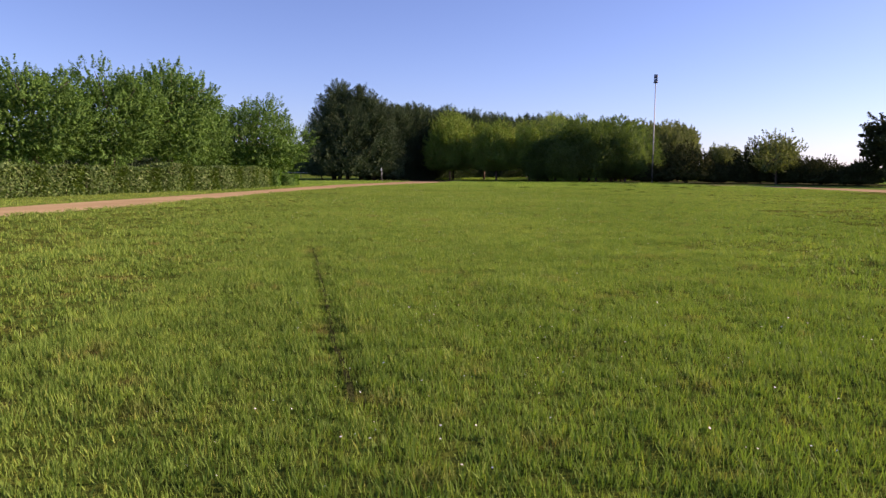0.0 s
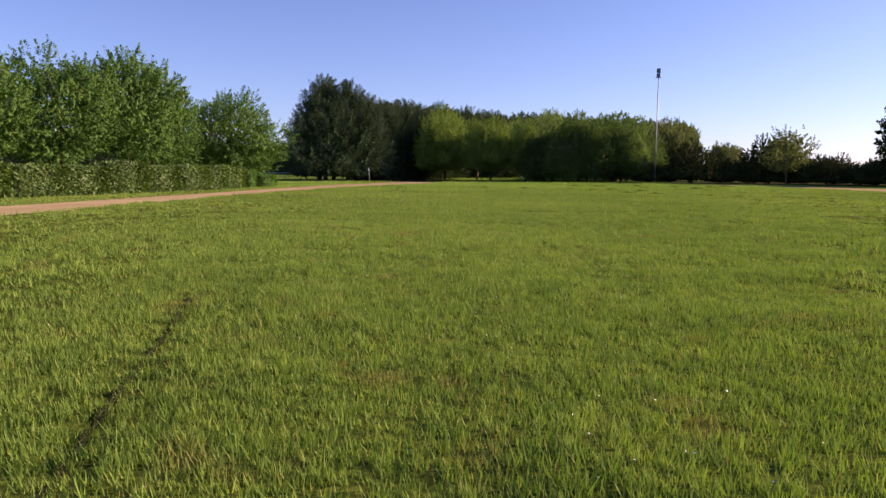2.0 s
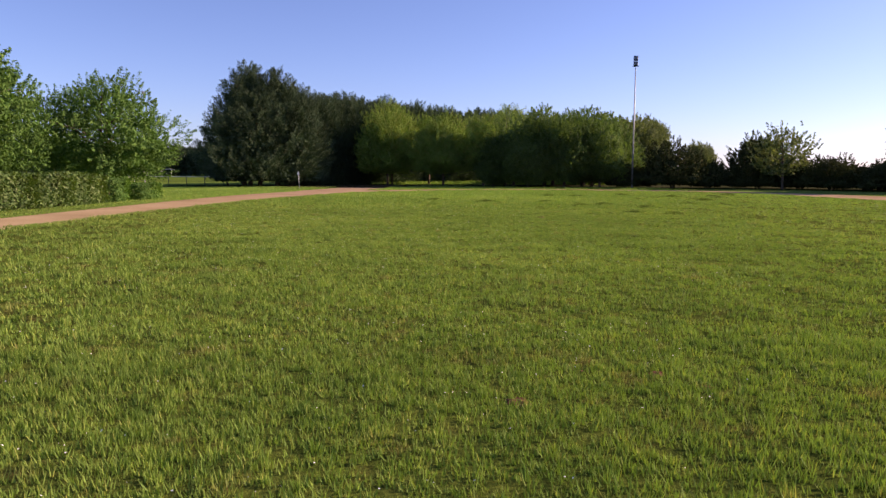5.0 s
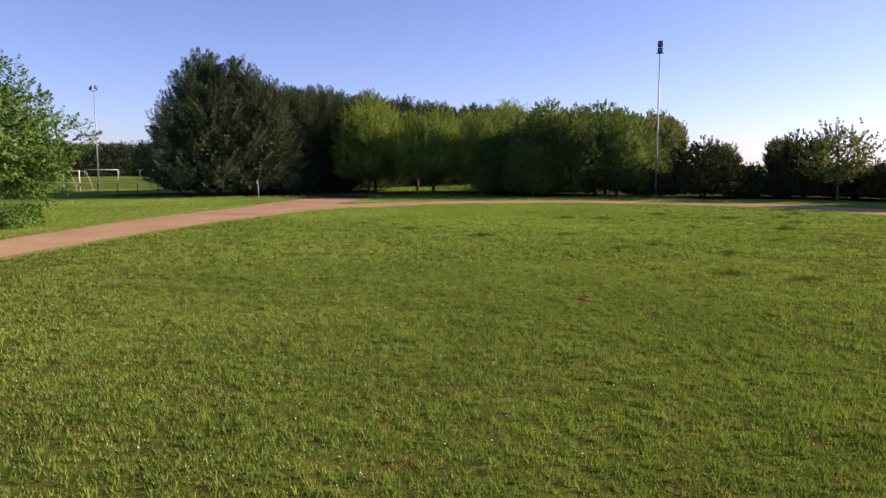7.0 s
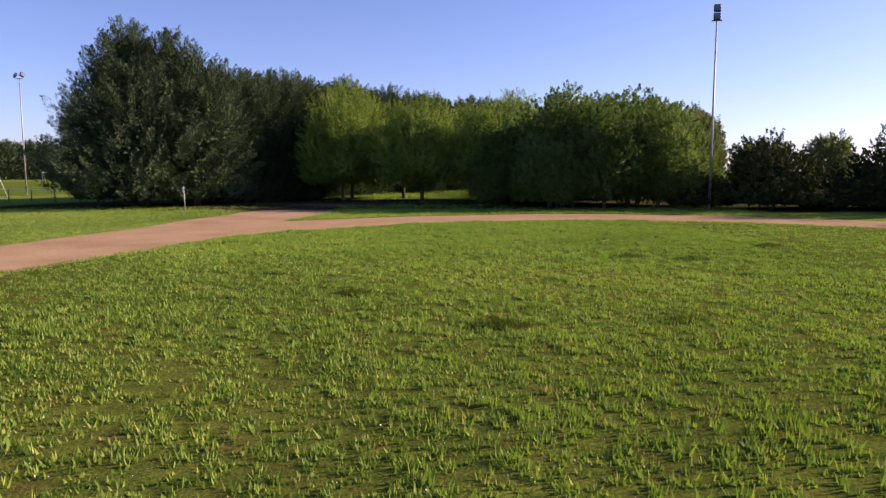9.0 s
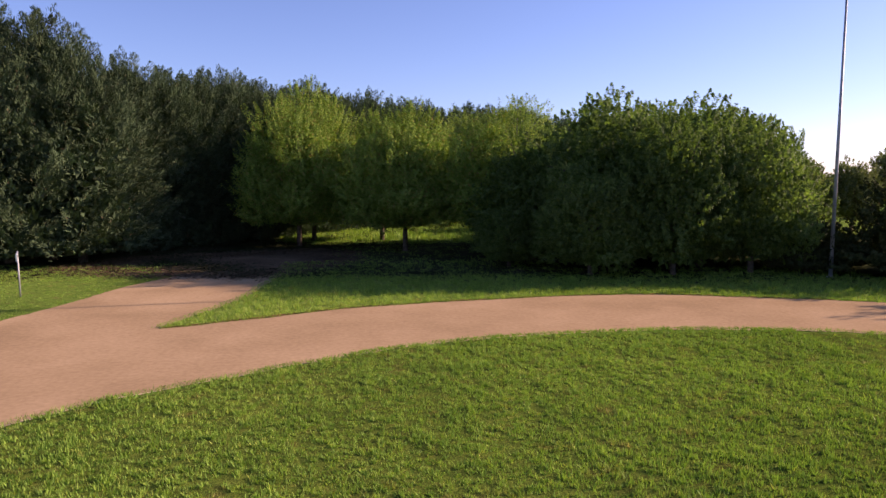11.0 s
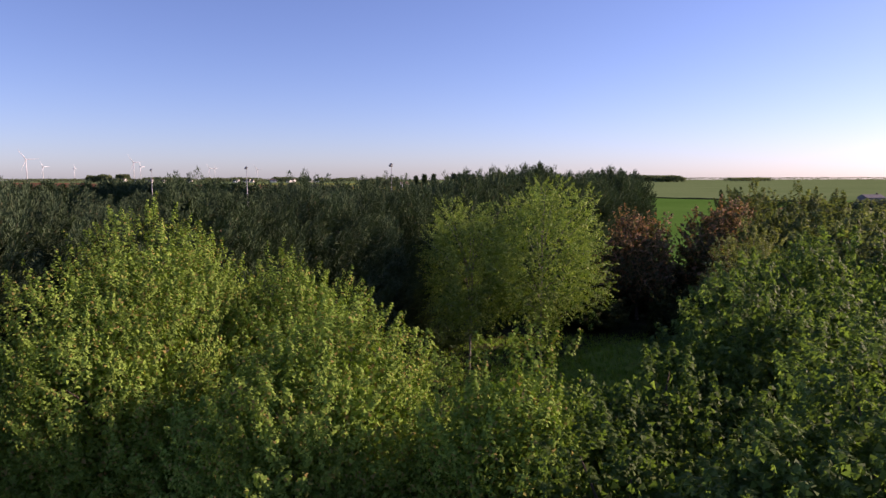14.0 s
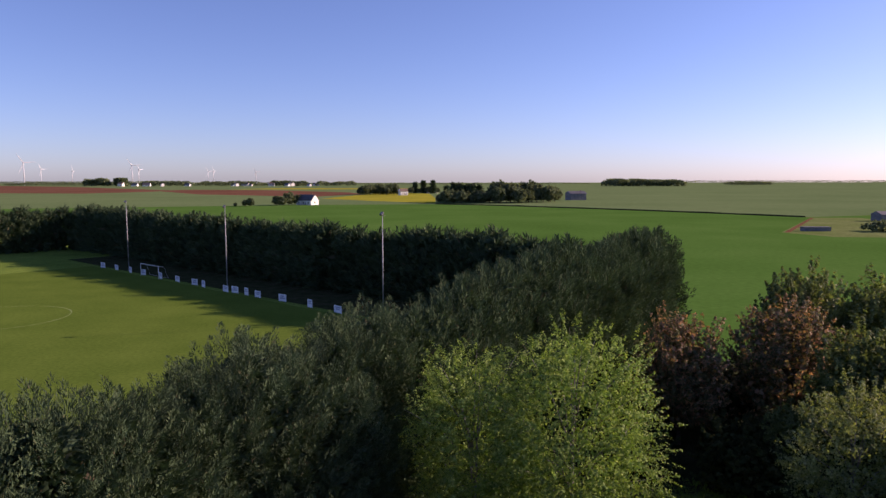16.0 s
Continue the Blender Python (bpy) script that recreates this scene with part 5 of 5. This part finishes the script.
cut = [q for q in edge_in if 40 < q[1] and q[0] < 30]
zones = [
    blades(-3.2, 4.6, 1.6, 14, 4300, 0.048, 0.0066, 1), blades(-3.6, 6.5, 14, 25, 2700, 0.047, 0.0085, 21), blades(-6.5, -3.2, 2.5, 25, 1100, 0.052, 0.0125, 14), blades(4.6, 9.5, 2.5, 14, 1100, 0.052, 0.0125, 15), blades(6.5, 10.5, 14, 25, 950, 0.054, 0.014, 22),
    blades(-2, 9.5, 25, 50, 1350, 0.046, 0.0118, 2), blades(-5.5, -2, 25, 50, 720, 0.05, 0.0165, 16), blades(9.5, 14, 25, 50, 700, 0.05, 0.0165, 17),
    blades(-2, 18, 50, 69, 350, 0.066, 0.029, 3), blades(-3, 19, 69, 84, 720, 0.066, 0.02, 23),
    blades(-13, -6.5, 3, 24, 280, 0.055, 0.018, 4), blades(9, 20, 3, 24, 260, 0.055, 0.018, 5),
    blades(-11, -5, 24, 50, 260, 0.055, 0.02, 6), blades(14, 27, 24, 50, 200, 0.056, 0.022, 7),
    blades(-8, -2, 50, 84, 260, 0.055, 0.022, 8), blades(18, 31, 50, 84, 130, 0.06, 0.028, 9),
    blades(-2, 30, 84, 95.4, 260, 0.12, 0.022, 10), blades(1, 30, 95.4, 97.2, 120, 0.1, 0.022, 28), blades(-24, -4, 66, 99, 110, 0.055, 0.025, 11),
    blades(-24, -9, 24, 66, 120, 0.05, 0.023, 12), blades(-1, 36, 113, 141, 50, 0.28, 0.05, 13),
    blades(1.2, 16, 96.8, 101.5, 130, 0.1, 0.022, 24), blades(3.4, 14, 101.5, 111, 40, 0.08, 0.022, 26), blades(1.8, 14, 111, 113.5, 200, 0.1, 0.03, 27), blades(-22, -4.6, 95.5, 101, 90, 0.09, 0.03, 25),
    fringe(cut, 180, 0.10, 1 if cut[0][0] < cut[-1][0] else -1, 31), fringe([q for q in ragged(OUTER, 0.12, 13.0) if q[0] < 28], 260, 0.12, 1, 32), fringe(ragged(BRANCH_RIGHT, 0.12, 9.0), 160, 0.1, -1, 33),
]
gv = np.concatenate(zones)
tagged(new("meadow_grass", raw_mesh("meadow_grass", gv, np.arange(len(gv), dtype=np.int32).reshape(-1, 3), BLADE)), "short uneven green meadow grass blades", "grass", kind="stuff")


def flakes(line, per_m, reach, size, z, seed):
    """Small flakes strewn to both sides of a painted shade patch's edge, thinning outwards."""
    rg = np.random.default_rng(seed)
    line = np.array(line)
    seg = np.hypot(*np.diff(line, axis=0).T)
    n = int(seg.sum() * per_m)
    k = rg.choice(len(seg), n, p=seg / seg.sum())
    p = line[k] + (line[k + 1] - line[k]) * rg.random(n)[:, None] + rg.normal(size=(n, 2)) * reach
    a = rg.random(n) * 2 * math.pi
    q = size * (0.4 + 1.2 * rg.random(n))
    h = z + 0.02 * rg.random(n)
    rim = [np.stack([p[:, 0] + np.cos(a + t) * q * r, p[:, 1] + np.sin(a + t) * q * r * 0.7, h + 0.3 * q * rg.random(n) * c], 1) for t, r, c in ((0.0, 0.6, 1), (2.3, 0.5, 0), (3.9, 0.55, 0))]
    return np.stack(rim, 1).reshape(-1, 3)


def strew(name, sets, mat, text):
    v = np.concatenate(sets)
    tagged(new(name, raw_mesh(name, v, np.arange(len(v), dtype=np.int32).reshape(-1, 3), mat)), text, "leaf litter", kind="stuff")


# flakes in the sheets' dark tone soften the edges of the painted shade
strew("shade_flakes", [flakes(SHADE_LIMES, 300, 1.0, 0.16, 0.012, 71), flakes(SHADE_MAPLES, 130, 0.9, 0.16, 0.014, 72), flakes(SHADE_CYPRESS, 130, 0.8, 0.16, 0.014, 73), flakes([q for q in SHADE_ROW if 0 < q[0] < 45 and q[1] < 142], 160, 0.9, 0.2, 0.018, 75)], SHADE_AND_BANK, "dark flakes that fray the painted shade under the trees")
# flakes blend the path's painted shade into the cinder
strew("path_shade_flakes", [flakes(PATH_END, 420, 0.7, 0.13, 0.018, 74)], SHADE_EARTH, "dark flakes that soften the edge of the path's painted shade")


def coarse_tuft(name, r, n, h, seed):
    """A coarse dark tuft of rank grass that stands above the sward."""
    rg = np.random.default_rng(seed)
    a = rg.random(n) * 2 * math.pi
    q = r * rg.random(n) ** 0.6
    base = np.stack([q * np.cos(a) * 1.5, q * np.sin(a) * 0.8, 0 * q], 1)
    hh = h * (0.5 + 0.7 * rg.random(n)) * (1.1 - 0.6 * q / r)
    lean = rg.normal(size=(n, 2)) * 0.35
    w = 0.014 * (0.6 + 0.8 * rg.random(n))
    b = rg.random(n) * math.pi
    s = np.stack([np.cos(b) * w / 2, np.sin(b) * w / 2, 0 * w], 1)
    tip = base + np.stack([lean[:, 0] * hh, lean[:, 1] * hh, hh], 1)
    v = np.stack([base - s, base + s, tip], 1).reshape(-1, 3)
    root = new(name, raw_mesh(name, v, np.arange(3 * n, dtype=np.int32).reshape(-1, 3), TUFT))
    return tagged(root, "coarse dark green grass tuft in the meadow", "grass tuft", "grass tufts")


tuft_a = coarse_tuft("grass_tuft", 0.42, 900, 0.21, 7)
TUFTS = [(6.8, 57.4, 1.0), (10.2, 57.5, 1.0), (20.9, 65.8, 1.1), (20.3, 59.4, 1.2), (12.3, 53.6, 1.2), (11.6, 46.9, 1.0), (10.9, 52.8, 1.0), (4.1, 61.0, 0.9), (12.4, 66.6, 1.3), (26.5, 69.0, 1.1), (14.2, 66.0, 1.2), (16.5, 60.2, 1.0),
         (13.6, 51.0, 1.1), (17.2, 54.5, 1.0), (22.8, 62.5, 1.2), (8.9, 62.2, 0.8), (1.9, 64.0, 0.7), (18.6, 69.5, 1.1), (24.0, 66.2, 1.0), (13.0, 46.0, 0.9)]
for i, (x, y, k) in enumerate(TUFTS):
    if i == 0:
        tuft_a.matrix_basis = pose(x, y, 0.04) @ Matrix.Diagonal((k, k, k, 1))
    else:
        put(tuft_a, x, y, rng.uniform(-25, 25), k * 0.85, z=0.04)


def molehill(name, r, h, seed):
    bm = bmesh.new()
    bmesh.ops.create_icosphere(bm, subdivisions=3, radius=1.0)
    bmesh.ops.delete(bm, geom=[v for v in bm.verts if v.co.z < -0.25], context="VERTS")
    for v in bm.verts:
        k = 1 + 0.35 * noise.noise(v.co * 2.2 + Vector((seed, 0, 0))) + 0.18 * noise.noise(v.co * 6.0 + Vector((0, seed, 0)))
        v.co = Vector((v.co.x * r * k, v.co.y * r * k, max(-0.02, v.co.z * h * k)))
    me = bpy.data.meshes.new(name)
    bm.to_mesh(me)
    bm.free()
    me.materials.append(EARTH)
    return tagged(new(name, me), "small crumbly brown molehill in the grass", "molehill", "molehills")


mh = molehill("molehill", 0.19, 0.07, 3)
mh.location = (7.07, 44.0, 0.03)
for x, y, k in ((2.4, 23.2, 0.75), (3.1, 24.0, 0.4), (3.7, 23.9, 0.5), (3.96, 23.5, 0.45), (3.44, 22.3, 0.4)):
    put(mh, x, y, rng.uniform(0, 360), k, z=0.05)

# daisies scattered near the path's line
rg = np.random.default_rng(5)
nd = 5200
dx, dy = -5 + 12 * rg.random(nd), 1.5 + 52 * rg.random(nd)
ok = patch(PATCH_B, dx, dy, 1.7) > 0.45
dx, dy = dx[ok], dy[ok]
dz, dr = lumps(dx, dy) + 0.04 + 0.035 * rg.random(len(dx)), 0.003 + 0.004 * rg.random(len(dx))
ang = np.arange(6) * math.pi / 3
tx, ty = rg.normal(size=len(dx)) * 0.35, rg.normal(size=len(dx)) * 0.35
dv = np.stack([dx[:, None] + dr[:, None] * np.cos(ang), dy[:, None] + dr[:, None] * np.sin(ang), dz[:, None] + dr[:, None] * (tx[:, None] * np.cos(ang) + ty[:, None] * np.sin(ang))], 2).reshape(-1, 3)
tagged(new("daisy_heads", raw_mesh("daisy_heads", dv, np.arange(6 * len(dx), dtype=np.int32).reshape(-1, 6), PETAL)), "tiny scattered white daisy heads in the grass", "flowers", kind="stuff")
